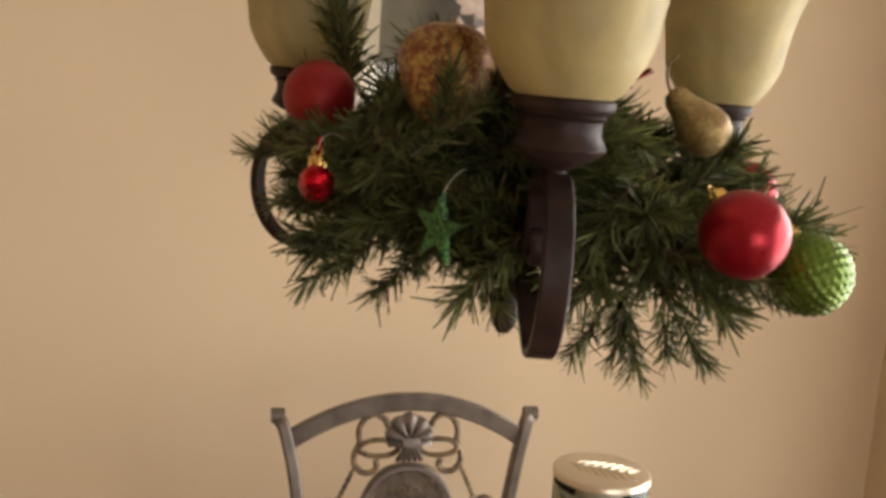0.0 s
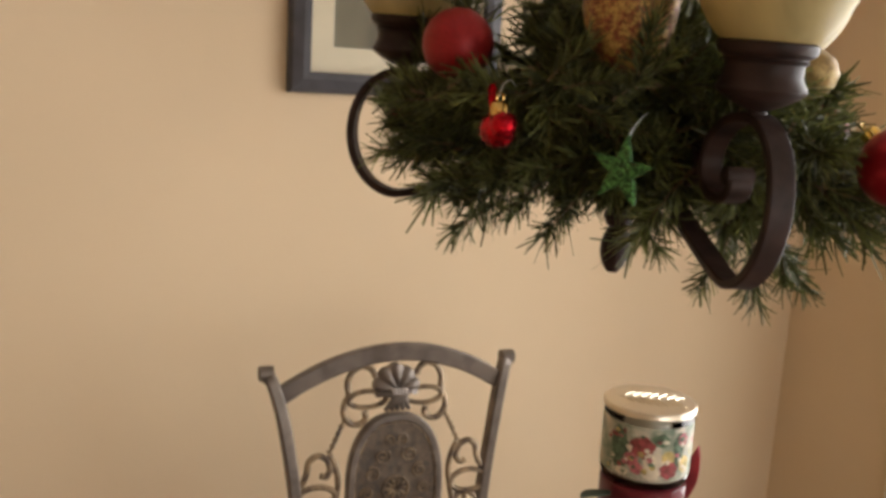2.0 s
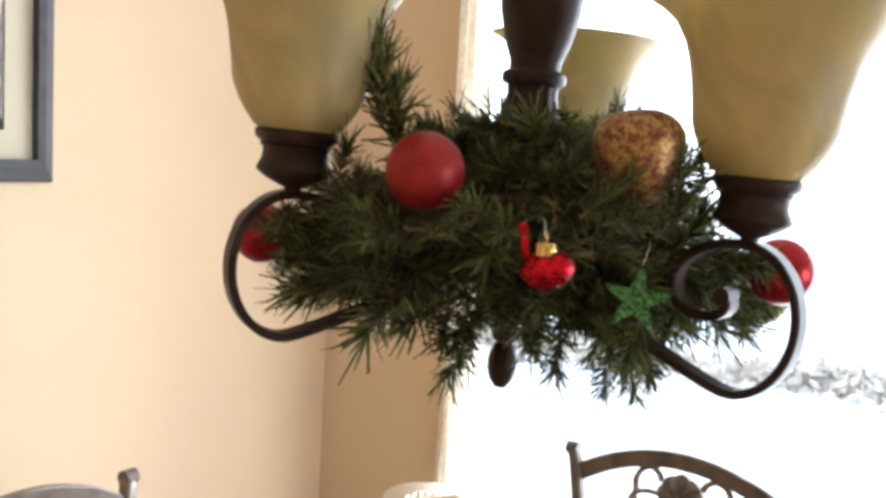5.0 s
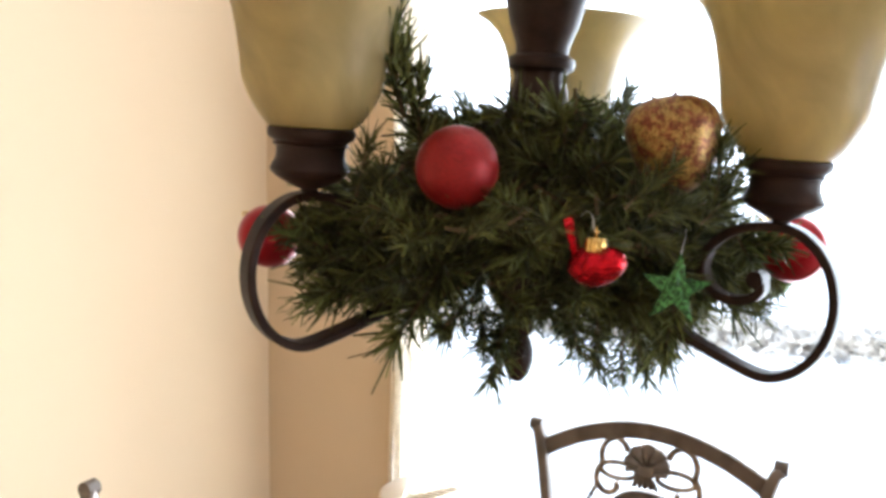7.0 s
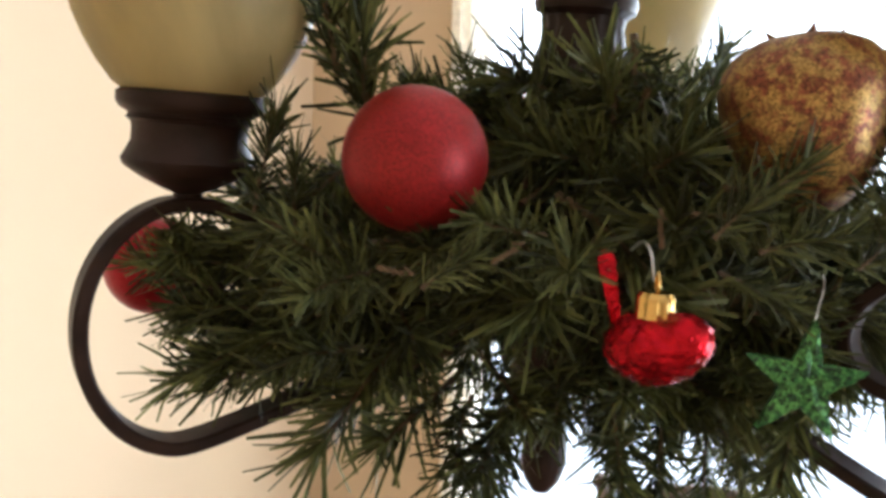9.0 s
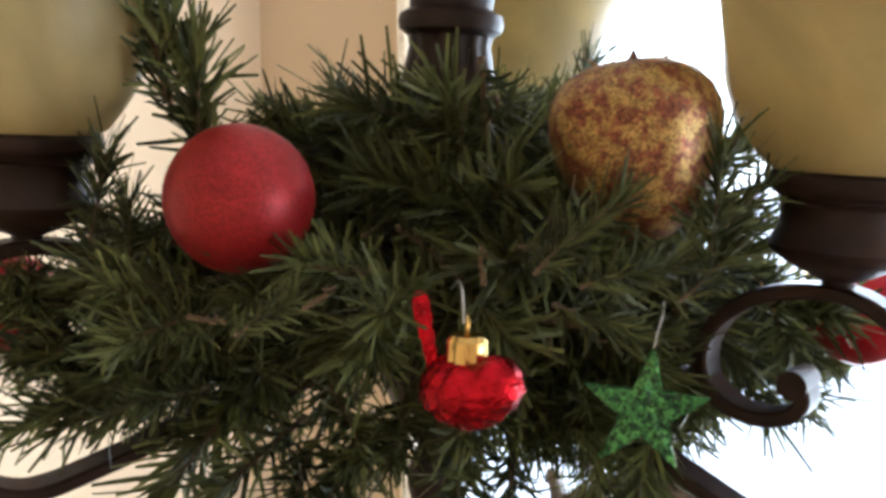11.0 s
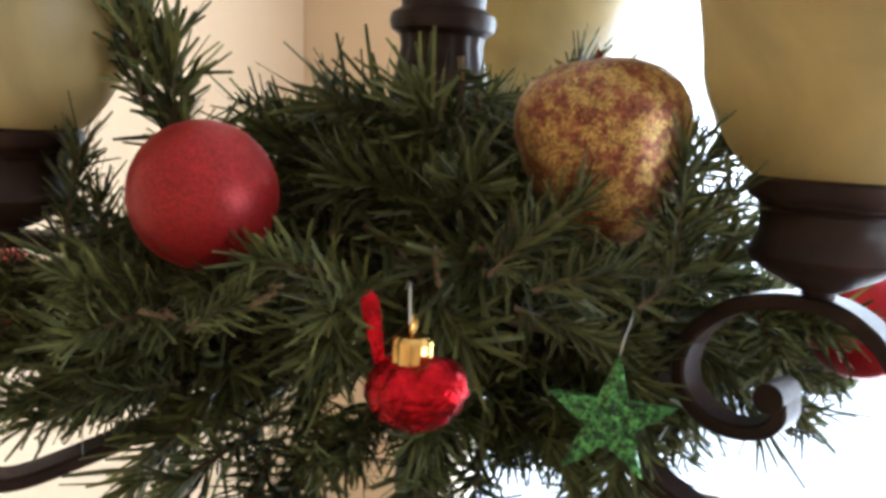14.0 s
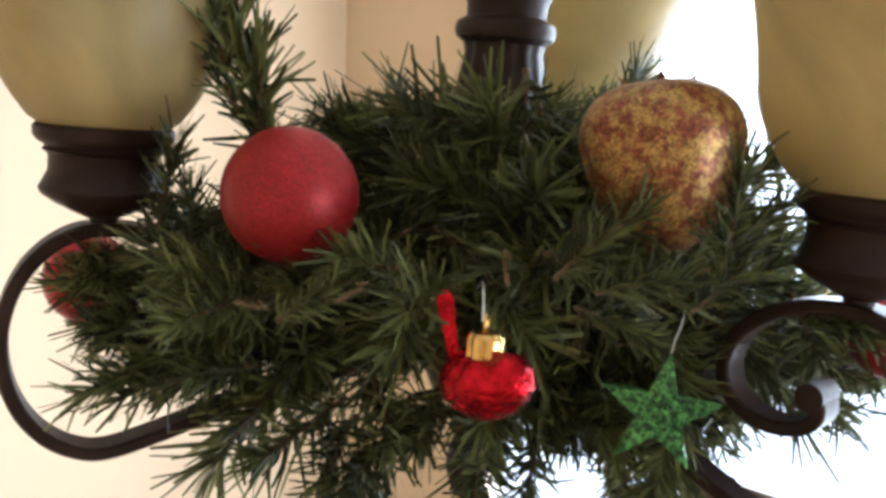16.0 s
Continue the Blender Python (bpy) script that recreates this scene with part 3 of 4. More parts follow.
count = 0
for i in range(20000):
    if count >= 340:
        break
    phi = rnd.uniform(-180, 180)
    far, low = envelope(phi)
    a = radians(phi)
    r0 = (far - 0.04) * rnd.uniform(0.02, 1) ** 0.6
    z0 = rnd.uniform(low + 0.025, 1.552 if r0 > 0.08 else 1.583)
    at = HUB + Vector((r0 * math.cos(a), r0 * math.sin(a), z0))
    yaw = a + rnd.choice((-1, 1)) * rnd.gauss(0.85, 0.5)
    el = rnd.gauss((z0 - 1.49) * 9, 0.45)
    way = Vector((math.cos(yaw) * math.cos(el), math.sin(yaw) * math.cos(el), math.sin(el)))
    size = rnd.uniform(0.75, 1.1)
    tip = at + way * 0.066 * size
    if not (low < tip.z < (1.556 if (tip - HUB).xy.length > 0.1 else 1.582) - (0.036 if 95 < phi % 360 < 215 or -65 < phi < 65 else 0)) or (tip - HUB).xy.length > far:
        continue
    if not stands_clear(at, way, 0.066 * size):
        continue
    sprig(at, way, size)
    count += 1
# a collar of short sprigs round the column
for i in range(13):
    a = 2 * math.pi * i / 13 + rnd.uniform(-0.2, 0.2)
    up = rnd.uniform(0.35, 0.8) * (0.45 if math.cos(a - radians(200)) > 0.2 else 1.0)
    sprig(HUB + Vector((0.036 * math.cos(a), 0.036 * math.sin(a), 1.541 + rnd.uniform(-0.006, 0.008))), Vector((math.cos(a + 0.7), math.sin(a + 0.7), up)), rnd.uniform(0.6, 0.8))
# single sprigs that stand out of the bush
for at, way, size in (
        ((0.02, 1.045, 1.545), (0.6, -0.2, 0.55), 0.75), ((0.05, 1.04, 1.55), (0.5, -0.3, 0.6), 0.6), ((0.0, 1.0, 1.56), (0.5, 0.5, -0.6), 1.0), ((0.02, 1.02, 1.586), (-0.06, -0.15, -1), 1.15), ((0.03, 1.02, 1.57), (0.25, -0.2, -1), 1.0), ((0.01, 1.02, 1.568), (-0.4, -0.1, -0.8), 1.0),
        ((0.085, 1.02, 1.55), (0.5, -0.1, 0.8), 0.75), ((0.06, 1.14, 1.55), (-0.1, 0.3, 0.9), 0.7),
        ((-0.07, 1.12, 1.505), (-0.75, 0.5, 0.1), 0.8), ((-0.07, 1.11, 1.485), (-0.8, 0.6, -0.05), 0.95), ((-0.07, 1.09, 1.465), (-0.7, 0.4, -0.1), 0.95), ((-0.075, 1.10, 1.445), (-0.7, 0.6, -0.15), 0.9), ((-0.085, 1.145, 1.48), (-0.8, 0.4, 0.05), 0.7), ((-0.09, 1.145, 1.46), (-0.8, 0.3, -0.1), 0.65), ((-0.09, 1.07, 1.49), (-0.6, 0.5, 0.2), 0.9),
        ((0.0, 0.975, 1.525), (-0.5, -0.6, -0.2), 0.7), ((-0.07, 1.06, 1.505), (-0.6, -0.65, -0.1), 0.7),
        ((-0.03, 0.95, 1.522), (0.75, -0.6, -0.1), 0.8), ((-0.035, 0.96, 1.512), (0.6, -0.75, 0.0), 0.8), ((-0.062, 1.005, 1.502), (-0.8, 0.25, 0.05), 0.75), ((-0.05, 0.995, 1.495), (-0.7, -0.3, 0.1), 0.8),
        ((-0.075, 1.135, 1.478), (-0.75, 0.55, 0), 0.75), ((-0.08, 1.125, 1.458), (-0.7, 0.6, 0.1), 0.75), ((-0.085, 1.115, 1.49), (-0.6, 0.7, -0.1), 0.7), ((-0.085, 1.12, 1.445), (-0.8, 0.5, 0.0), 0.7),
        ((-0.05, 1.06, 1.433), (-0.8, -0.1, -0.25), 0.95), ((-0.03, 1.04, 1.433), (-0.7, -0.4, -0.25), 0.9), ((-0.02, 1.0, 1.438), (-0.6, -0.5, -0.3), 0.85), ((0.0, 1.03, 1.428), (-0.3, -0.5, -0.3), 0.7),
        ((-0.01, 1.05, 1.524), (0.75, 0.0, 0.45), 0.75), ((0.0, 1.03, 1.522), (0.6, -0.3, 0.45), 0.75), ((0.06, 1.03, 1.532), (0.5, -0.2, 0.6), 0.7), ((-0.03, 1.04, 1.518), (0.7, 0.3, 0.35), 0.75), ((-0.045, 1.03, 1.512), (0.8, -0.1, 0.35), 0.8),
        ((-0.070, 1.086, 1.535), (-0.28, 0.2, 1), 1.15), ((-0.086, 1.096, 1.562), (-0.25, 0.15, 1), 1.05), ((-0.078, 1.088, 1.54), (-0.05, 0.1, 1), 0.85),
        ((-0.03, 1.02, 1.445), (-0.6, -0.5, -0.1), 0.8), ((0.0, 0.99, 1.447), (-0.7, -0.3, -0.15), 0.8), ((0.01, 0.985, 1.44), (-0.2, -0.8, -0.2), 0.7), ((-0.045, 1.05, 1.447), (-0.3, -0.7, -0.2), 0.8), ((-0.02, 1.01, 1.437), (-0.8, 0.1, -0.2), 0.75), ((0.03, 0.98, 1.445), (-0.6, -0.6, -0.1), 0.7),
        ((-0.115, 1.115, 1.505), (0.15, -0.1, 1), 0.62), ((-0.105, 1.10, 1.50), (-0.2, -0.1, 1), 0.6), ((0.002, 0.905, 1.503), (0.1, -0.15, 0.9), 0.7), ((0.012, 0.908, 1.512), (0.5, -0.25, 0.7), 0.6),
        ((-0.10, 1.16, 1.478), (-0.7, -0.15, 0.1), 0.7), ((-0.10, 1.15, 1.457), (-0.8, -0.3, 0.0), 0.7), ((-0.11, 1.165, 1.492), (-0.5, -0.5, 0.1), 0.6), ((-0.115, 1.14, 1.47), (-0.6, 0.6, 0.2), 0.65),
        ((0.02, 0.99, 1.435), (0.5, -0.3, -0.4), 0.8), ((0.03, 0.995, 1.440), (-0.1, -0.5, -0.6), 0.6), ((-0.010, 0.962, 1.484), (0.75, -0.35, 0.05), 0.65), ((0.012, 0.955, 1.470), (0.5, -0.6, 0.15), 0.5), ((-0.02, 0.955, 1.490), (0.7, -0.4, -0.3), 0.6), ((0.21, 0.945, 1.432), (0.7, -0.25, -0.35), 0.8), ((0.19, 0.95, 1.425), (0.6, -0.2, -0.5), 0.8), ((-0.10, 1.12, 1.447), (-0.8, 0.3, -0.1), 0.8), ((0.0, 0.985, 1.43), (-0.4, -0.2, -0.5), 0.75),
        ((-0.06, 1.04, 1.432), (-0.75, -0.3, -0.3), 0.75), ((-0.05, 1.03, 1.418), (-0.5, -0.2, -0.5), 0.8), ((-0.01, 1.01, 1.428), (0.1, -0.1, -0.7), 0.5), ((0.03, 0.98, 1.428), (0.3, -0.15, -0.6), 0.7),
        ((0.159, 1.028, 1.380), (0.05, -0.1, -1), 0.85), ((0.179, 1.018, 1.385), (0.35, -0.1, -0.85), 0.85), ((0.139, 1.028, 1.385), (-0.4, 0, -0.8), 0.85), ((0.189, 1.048, 1.390), (0.5, 0.1, -0.6), 0.85), ((0.159, 1.048, 1.395), (-0.1, 0.2, -0.9), 0.8), ((0.149, 1.008, 1.400), (0, -0.4, -0.7), 0.75),
        ((0.19, 1.0, 1.41), (0.75, -0.1, -0.3), 0.75), ((0.20, 0.985, 1.425), (0.85, -0.1, -0.2), 0.75), ((0.235, 1.0, 1.455), (0.9, 0.1, 0.0), 0.9), ((0.22, 1.06, 1.47), (0.9, 0.3, 0.0), 0.9),
        ((-0.09, 1.07, 1.48), (-0.85, -0.25, 0.3), 0.8), ((-0.095, 1.06, 1.485), (-0.9, -0.3, 0.1), 0.75), ((-0.085, 1.08, 1.45), (-0.9, -0.1, 0.0), 0.75), ((-0.09, 1.10, 1.445), (-0.8, 0.1, -0.1), 0.7),
        ((0.05, 0.95, 1.52), (0.3, -0.5, 0.45), 0.8),
        ((-0.046, 0.945, 1.505), (0.4, -0.35, 0.6), 0.6), ((-0.038, 0.932, 1.501), (0.6, -0.5, 0.25), 0.65), ((-0.012, 0.908, 1.495), (0.5, -0.4, 0.45), 0.55), ((-0.118, 1.016, 1.486), (0.5, -0.2, 0.35), 0.55), ((-0.095, 1.135, 1.478), (-0.75, 0.45, 0.05), 0.75), ((-0.09, 1.125, 1.462), (-0.8, 0.4, -0.05), 0.75)):
    sprig(at, Vector(way).normalized(), size * (0.92 if at[0] < 0.1 else 0.88 if way[2] < -0.7 else 1.0))



# the 300 sprigs on the room's side are parts; those towards the window, behind them, are joined
PLACED.sort(key=lambda q: q[1].translation.x * 0.6 + q[1].translation.y)
for mesh, m in PLACED[:300]:
    ob = new("sprig", mesh)
    ob.parent = garland
    ob.matrix_basis = m
verts, faces, mats = [], [], []
for mesh, m in PLACED[300:]:
    n = len(verts)
    verts += [tuple(m @ v.co) for v in mesh.vertices]
    faces += [tuple(n + i for i in p.vertices) for p in mesh.polygons]
    mats += [p.material_index for p in mesh.polygons]
me = bpy.data.meshes.new("needle_mass")
me.from_pydata(verts, [], faces)
me.materials.append(NEEDLE)
me.materials.append(TWIG)
me.polygons.foreach_set("material_index", mats)
ob = new("needle_mass", me)
ob.parent = garland
tagged(ob, "dense green needle sprigs at the back of the garland", kind="stuff")


def wire_tip(at, way, size=1.0):
    """The bare twisted end of a stem, bent over into a small eye."""
    turn = Vector(way).to_track_quat("Z", "Y").to_matrix().to_4x4()
    bm = bmesh.new()
    for half in (0, math.pi):
        strand = [(0.0009 * math.cos(half + 0.9 * i), 0.0009 * math.sin(half + 0.9 * i), 0.0011 * i - 0.006) for i in range(14)]
        sweep(strand, circle(0.0008, 6), bm=bm)
    sweep([(0.0026 * math.cos(q) - 0.0012, 0.0008 * q, 0.0105 + 0.0026 * math.sin(q)) for q in (0.35 * i for i in range(15))], circle(0.0008, 6), bm=bm)
    ob = part("wire_tip", bm, TWIG, garland, "twisted tan wire end")
    ob.matrix_basis = Matrix.Translation(Vector(at) - HUB) @ turn @ Matrix.Scale(size * 0.55, 4)


for at, way, size in (((-0.054, 0.961, 1.505), (-0.1, 0.1, 1), 1.3), ((-0.104, 0.992, 1.498), (0.7, -0.5, 0.5), 1.2), ((-0.126, 1.024, 1.492), (0.6, -0.6, -0.2), 1.2), ((0.02, 0.925, 1.505), (0.5, -0.6, 0.1), 1.0), ((0.16, 0.93, 1.47), (0.2, -0.9, 0.1), 1.1)):
    wire_tip(at, way, size)

# ---- ornaments ----


def cap_mesh(r=0.007, h=0.009):
    bm = lathe([(0.0, 0), (r, 0), (r, h * 0.8), (r * 0.8, h), (0.0, h)], 24, lambda a, q, z: q * (1 + 0.05 * math.cos(12 * a)))
    ring = [(0.0035 * math.cos(t), 0, h + 0.003 + 0.0035 * math.sin(t)) for t in (2 * math.pi * i / 14 for i in range(14))]
    return sweep(ring, circle(0.0007, 6), closed=True, bm=bm)


def bauble(name, center, r, mat, up, label, shape=None, hook=True):
    turn = Vector(up).to_track_quat("Z", "Y").to_matrix().to_4x4()
    o = thing(name, Matrix.Translation(center) @ turn, label, "ornament", "garland ornaments")
    part("ball", shape or ball(r), mat, o)
    if hook:
        part("cap", cap_mesh(r * 0.23, r * 0.26), GOLD, o, "ridged gold cap", m=pose(0, 0, r * 0.975))
    return o


bauble("ball_ornament", (-0.0922, 1.045, 1.5293), 0.0278, RED_FELT, (0.35, 0.5, 0.8), "frosted red glitter ball tucked in the garland", hook=False)
bauble("ball_ornament", (0.2005, 0.9083, 1.46), 0.0285, RED_MATTE, (-0.42, 0.62, 0.66), "satin red ball with a gold cap")
bauble("ball_ornament", (-0.1020, 1.2160, 1.4710), 0.0245, RED_MATTE, (0.1, 0.9, 0.45), "satin red ball with a gold cap behind an arm")
bauble("ball_ornament", (0.270, 1.135, 1.472), 0.028, RED_MATTE, (0.2, 0.3, 0.9), "satin red ball half hidden in the needles", hook=False)


def studded(r):
    bm = ball(r, 120, 84)
    for v in bm.verts:
        n = v.co.normalized()
        lon, lat = math.atan2(n.y, n.x), math.asin(max(-1, min(1, n.z)))
        k = max(4, round(15 * math.cos(lat)))
        h = math.cos(15 * lat) * math.cos(k * lon)
        v.co = n * (r + 0.0013 * max(-0.2, abs(h) ** 1.5 - 0.25))
    return bm


bauble("ball_ornament", (0.2615, 0.951, 1.4315), 0.0285, LIME, (-0.4, 0.4, 0.85), "lime green ball studded all over with small bumps", studded(0.0285))

fruit = thing("gold_fruit_ornament", pose(0.0059, 0.9368, 1.5550, -8, 6, 20), "mottled gold and red glitter fruit ornament", "ornament", "garland ornaments")
part("fruit", lathe([(0.0, -0.043), (0.008, -0.042), (0.017, -0.036), (0.0245, -0.026), (0.0295, -0.013), (0.0322, 0.0), (0.0318, 0.006), (0.0295, 0.0125), (0.025, 0.018), (0.018, 0.0218), (0.008, 0.0225), (0.0, 0.021)], 56,
    lambda a, r, z: r * (1 + 0.012 * math.cos(5 * a + 0.4) + 0.008 * math.sin(3 * a + z * 60))), GOLD_FRUIT, fruit)
bm = bmesh.new()
for i in range(6):
    a = i * 1.047 + 0.3
    d = Vector((math.cos(a), math.sin(a), 0))
    e = Vector((-d.y, d.x, 0)) * 0.0028
    p = Vector((0, 0, 0.0215)) + d * 0.012
    q = p + d * 0.006 + Vector((0, 0, 0.004))
    v = [bm.verts.new(x) for x in (p - e, p + e, q, p - e - Vector((0, 0, 0.0012)), p + e - Vector((0, 0, 0.0012)))]
    bm.faces.new((v[0], v[1], v[2])); bm.faces.new((v[3], v[2], v[4])); bm.faces.new((v[0], v[2], v[3])); bm.faces.new((v[1], v[4], v[2])); bm.faces.new((v[0], v[3], v[4], v[1]))
part("calyx", bm, GOLD_FRUIT, fruit, smooth=False)

pear = thing("pear_ornament", Matrix.Translation((0.201, 1.044, 1.527)) @ Vector((-0.72, 0.0, 0.69)).to_track_quat("Z", "Y").to_matrix().to_4x4(), "pale gold glitter pear lying in the garland", "ornament", "garland ornaments")
part("fruit", lathe([(0.0, -0.024), (0.009, -0.0235), (0.017, -0.018), (0.0205, -0.008), (0.0195, 0.002), (0.015, 0.012), (0.0115, 0.021), (0.0098, 0.029), (0.006, 0.034), (0.0, 0.0355)], 40), PEAR_GOLD, pear)
part("stalk", sweep(spline([(0, 0, 0.034), (0.001, 0.003, 0.042), (-0.004, 0.012, 0.05), (0.0, 0.022, 0.052)], 5), circle(0.0012, 6)), TWIG, pear)

# glossy red hanging ornament with an upright fin
o = thing("hanging_ornament", pose(-0.0770, 0.9500, 1.4700, 0, 3, -84), "shiny crinkled red hanging ornament with a gold cap", "ornament", "garland ornaments")
bm = ball(1.0, 56, 40)
lobe, lobe_r = Vector((0.0118, 0, 0.0052)), 0.0090
for v in bm.verts:
    d = v.co.normalized()
    body_r = 1 / math.sqrt((d.x / 0.0168) ** 2 + (d.y / 0.0122) ** 2 + (d.z / 0.0122) ** 2)
    along = d.dot(lobe)
    disc = along * along - lobe.length_squared + lobe_r * lobe_r
    lobe_d = along + math.sqrt(disc) if disc > 0 and along > 0 else 0.0
    reach_ = (body_r ** 12 + lobe_d ** 12) ** (1 / 12)
    crumple = noise.voronoi(d * 3.4 + Vector((2, 5, 1)))[0]
    v.co = d * reach_ * (0.955 + 0.13 * min(crumple[1] - crumple[0], 0.6) + 0.05 * noise.noise(d * 9))
part("body", bm, RED_GLOSS, o)
part("fin", sweep(spline([(-0.012, 0, 0.002), (-0.0145, 0, 0.011), (-0.0175, 0, 0.021), (-0.02, 0, 0.030)], 4), [(-0.0011, -0.0042), (0.0011, -0.0042), (0.0011, 0.0042), (-0.0011, 0.0042)], normal=(0.75, 0.66, 0), scale=[0.5, 0.4, 0.52, 0.42, 0.55, 0.48, 0.62, 0.55, 0.72, 0.68, 0.75, 0.6, 0.3]), RED_GLOSS, o)
part("cap", cap_mesh(0.0062, 0.0085), GOLD, o, "ridged gold cap", m=pose(0.000, 0, 0.0105, 0, 0, -60))
part_string = sweep(spline([(-0.0775, 0.950, 1.4925), (-0.0745, 0.953, 1.501), (-0.068, 0.960, 1.504), (-0.062, 0.968, 1.500)], 5), circle(0.0005, 6))
tagged(part("ornament_string", part_string, SILVER), "thin silver thread looped over the needles", "string")

# green star
star = thing("star_ornament", pose(0.0075, 0.9305, 1.4475, 0, 7, -51.0), "flat green glitter star hanging in the garland", "ornament", "garland ornaments")
bm = bmesh.new()
rim = []
for i in range(10):
    a = math.pi / 2 + i * math.pi / 5
    r = 0.0252 if i % 2 == 0 else 0.0098
    rim.append((r * math.cos(a), r * math.sin(a)))
front, back = bm.verts.new((0, -0.0026, 0)), bm.verts.new((0, 0.0026, 0))
fr = [bm.verts.new((x, -0.0018, z)) for x, z in rim]
bk = [bm.verts.new((x, 0.0018, z)) for x, z in rim]
for i in range(10):
    j = (i + 1) % 10
    bm.faces.new((front, fr[i], fr[j])); bm.faces.new((back, bk[j], bk[i])); bm.faces.new((fr[i], bk[i], bk[j], fr[j]))
bmesh.ops.subdivide_edges(bm, edges=bm.edges[:], cuts=3, use_grid_fill=True)
for v in bm.verts:
    v.co += Vector((noise.noise(v.co * 900), noise.noise(v.co * 900 + Vector((7, 0, 0))), noise.noise(v.co * 900 + Vector((0, 9, 0))))) * 0.0009
part("star", bm, GREEN_STAR, star, smooth=False)
part("thread", sweep(spline([(0, 0, 0.024), (0.001, 0.002, 0.030), (0.003, 0.006, 0.037), (0.004, 0.012, 0.041)], 5), circle(0.0004, 6)), SILVER, star)

# small red berries-and-leaf sprig at the back
pick = thing("red_leaf_pick", pose(0.172, 1.210, 1.563, 0, 0, 20), "small dark red glitter leaf pick at the back of the garland", "ornament", "garland ornaments")
for i in range(5):
    a = i * 1.256
    bm = bmesh.new()
    d, e = Vector((math.cos(a), math.sin(a), 0.5)), Vector((-math.sin(a), math.cos(a), 0)) * 0.009
    rows2 = [(d * s, e * w) for s, w in ((0.0, 0.15), (0.010, 0.9), (0.019, 0.8), (0.028, 0.05))]
    vs = [(bm.verts.new(p - w), bm.verts.new(p + Vector((0, 0, -0.002))), bm.verts.new(p + w)) for p, w in rows2]
    for (a0, b0, c0), (a1, b1, c1) in zip(vs, vs[1:]):
        bm.faces.new((a0, b0, b1, a1)); bm.faces.new((b0, c0, c1, b1))
    part("leaf", bm, RED_FELT, pick)

# ---- picture on the wall ----
pic = thing("framed_picture", ROOM @ pose(-1.1705, -0.003, 1.458), "dark-framed flower photograph behind glass on the wall", "picture")
W, H, B = 0.456, 0.56, 0.041
sec = [(-0.0205, 0.0), (0.0205, 0.0), (0.0205, 0.012), (0.014, 0.02), (-0.006, 0.026), (-0.0205, 0.024)]


def moulding(a, b, inner):
    """One side of the frame, mitred at both ends."""
    bm = bmesh.new()
    along = (Vector(b) - Vector(a)).normalized()
    rings = []
    for p, sgn in ((Vector(a), 1), (Vector(b), -1)):
        rings.append([bm.verts.new(p + Vector(inner) * (u + 0.0205) + along * sgn * (u + 0.0205) + Vector((0, -v, 0))) for u, v in [(-q, w) for q, w in sec]])
    n = len(sec)
    for j in range(n):
        bm.faces.new((rings[0][j], rings[0][(j + 1) % n], rings[1][(j + 1) % n], rings[1][j]))
    bm.faces.new(rings[0]); bm.faces.new(rings[1][::-1])
    return bm


w2 = W / 2
for a, b, inn in (((-w2, 0, 0), (w2, 0, 0), (0, 0, 1)), ((w2, 0, 0), (w2, 0, H), (-1, 0, 0)), ((w2, 0, H), (-w2, 0, H), (0, 0, -1)), ((-w2, 0, H), (-w2, 0, 0), (1, 0, 0))):
    part("frame_side", moulding(a, b, inn), FRAME_DARK, pic, smooth=False)
i0, i1, z0, z1 = -w2 + B - 0.003, w2 - B + 0.003, B - 0.003, H - B + 0.003
m0, m1, n0, n1 = -0.137, 0.130, 0.091, H - 0.091
bm = box(i0, i1, -0.0075, -0.004, z0, n0)
box(i0, i1, -0.0075, -0.004, n1, z1, bm=bm)
box(i0, m0, -0.0075, -0.004, n0, n1, bm=bm)
box(m1, i1, -0.0075, -0.004, n0, n1, bm=bm)
part("mat", bm, MAT_BOARD, pic, "cream mat board", smooth=False)
photo = part("photo", box(m0, m1, -0.004, -0.001, n0, n1), PHOTO, pic, "photograph of a pale pink flower", smooth=False)
part("pale_area", box(m1 - 0.075, m1 - 0.001, -0.0046, -0.0041, n0 + 0.02, n1 - 0.1), PHOTO_PALE, photo, smooth=False)


def petals(cx, cz, size, seed, layer):
    r = random.Random(seed)
    for ring, (k, rad, mat) in enumerate(((9, 1.0, PETAL), (8, 0.8, PETAL_B), (6, 0.55, PETAL), (5, 0.36, PETAL_B), (3, 0.16, PETAL_C))):
        for i in range(k):
            a = 2 * math.pi * i / k + r.uniform(-0.3, 0.3) + ring * 0.4
            bm = bmesh.new()
            L, wd = size * rad * r.uniform(0.8, 1.1), size * rad * r.uniform(0.34, 0.46)
            y = -0.0049 - 0.00008 * (ring * 10 + i) - layer
            vs = []
            for s in range(18):
                t = 2 * math.pi * s / 18
                u, w = L * (0.5 + 0.5 * math.cos(t)), wd * math.sin(t) * (0.75 - 0.35 * math.cos(t + 2.6))
                u *= 1 + 0.09 * math.sin(5 * t + i) + 0.04 * math.sin(11 * t + 2 * i)
                vs.append(bm.verts.new((cx + u * math.cos(a) - w * math.sin(a), y, cz + u * math.sin(a) + w * math.cos(a))))
            bm.faces.new(vs)
            part("petal", bm, mat, photo, smooth=False)


petals(0.048, 0.172, 0.078, 3, 0)
petals(0.075, 0.315, 0.062, 4, 0)
part("pane", box(i0, i1, -0.0125, -0.0105, z0, z1), PICTURE_GLASS, pic, "reflecting picture glass", smooth=False).visible_shadow = False

# ---- chairs ----


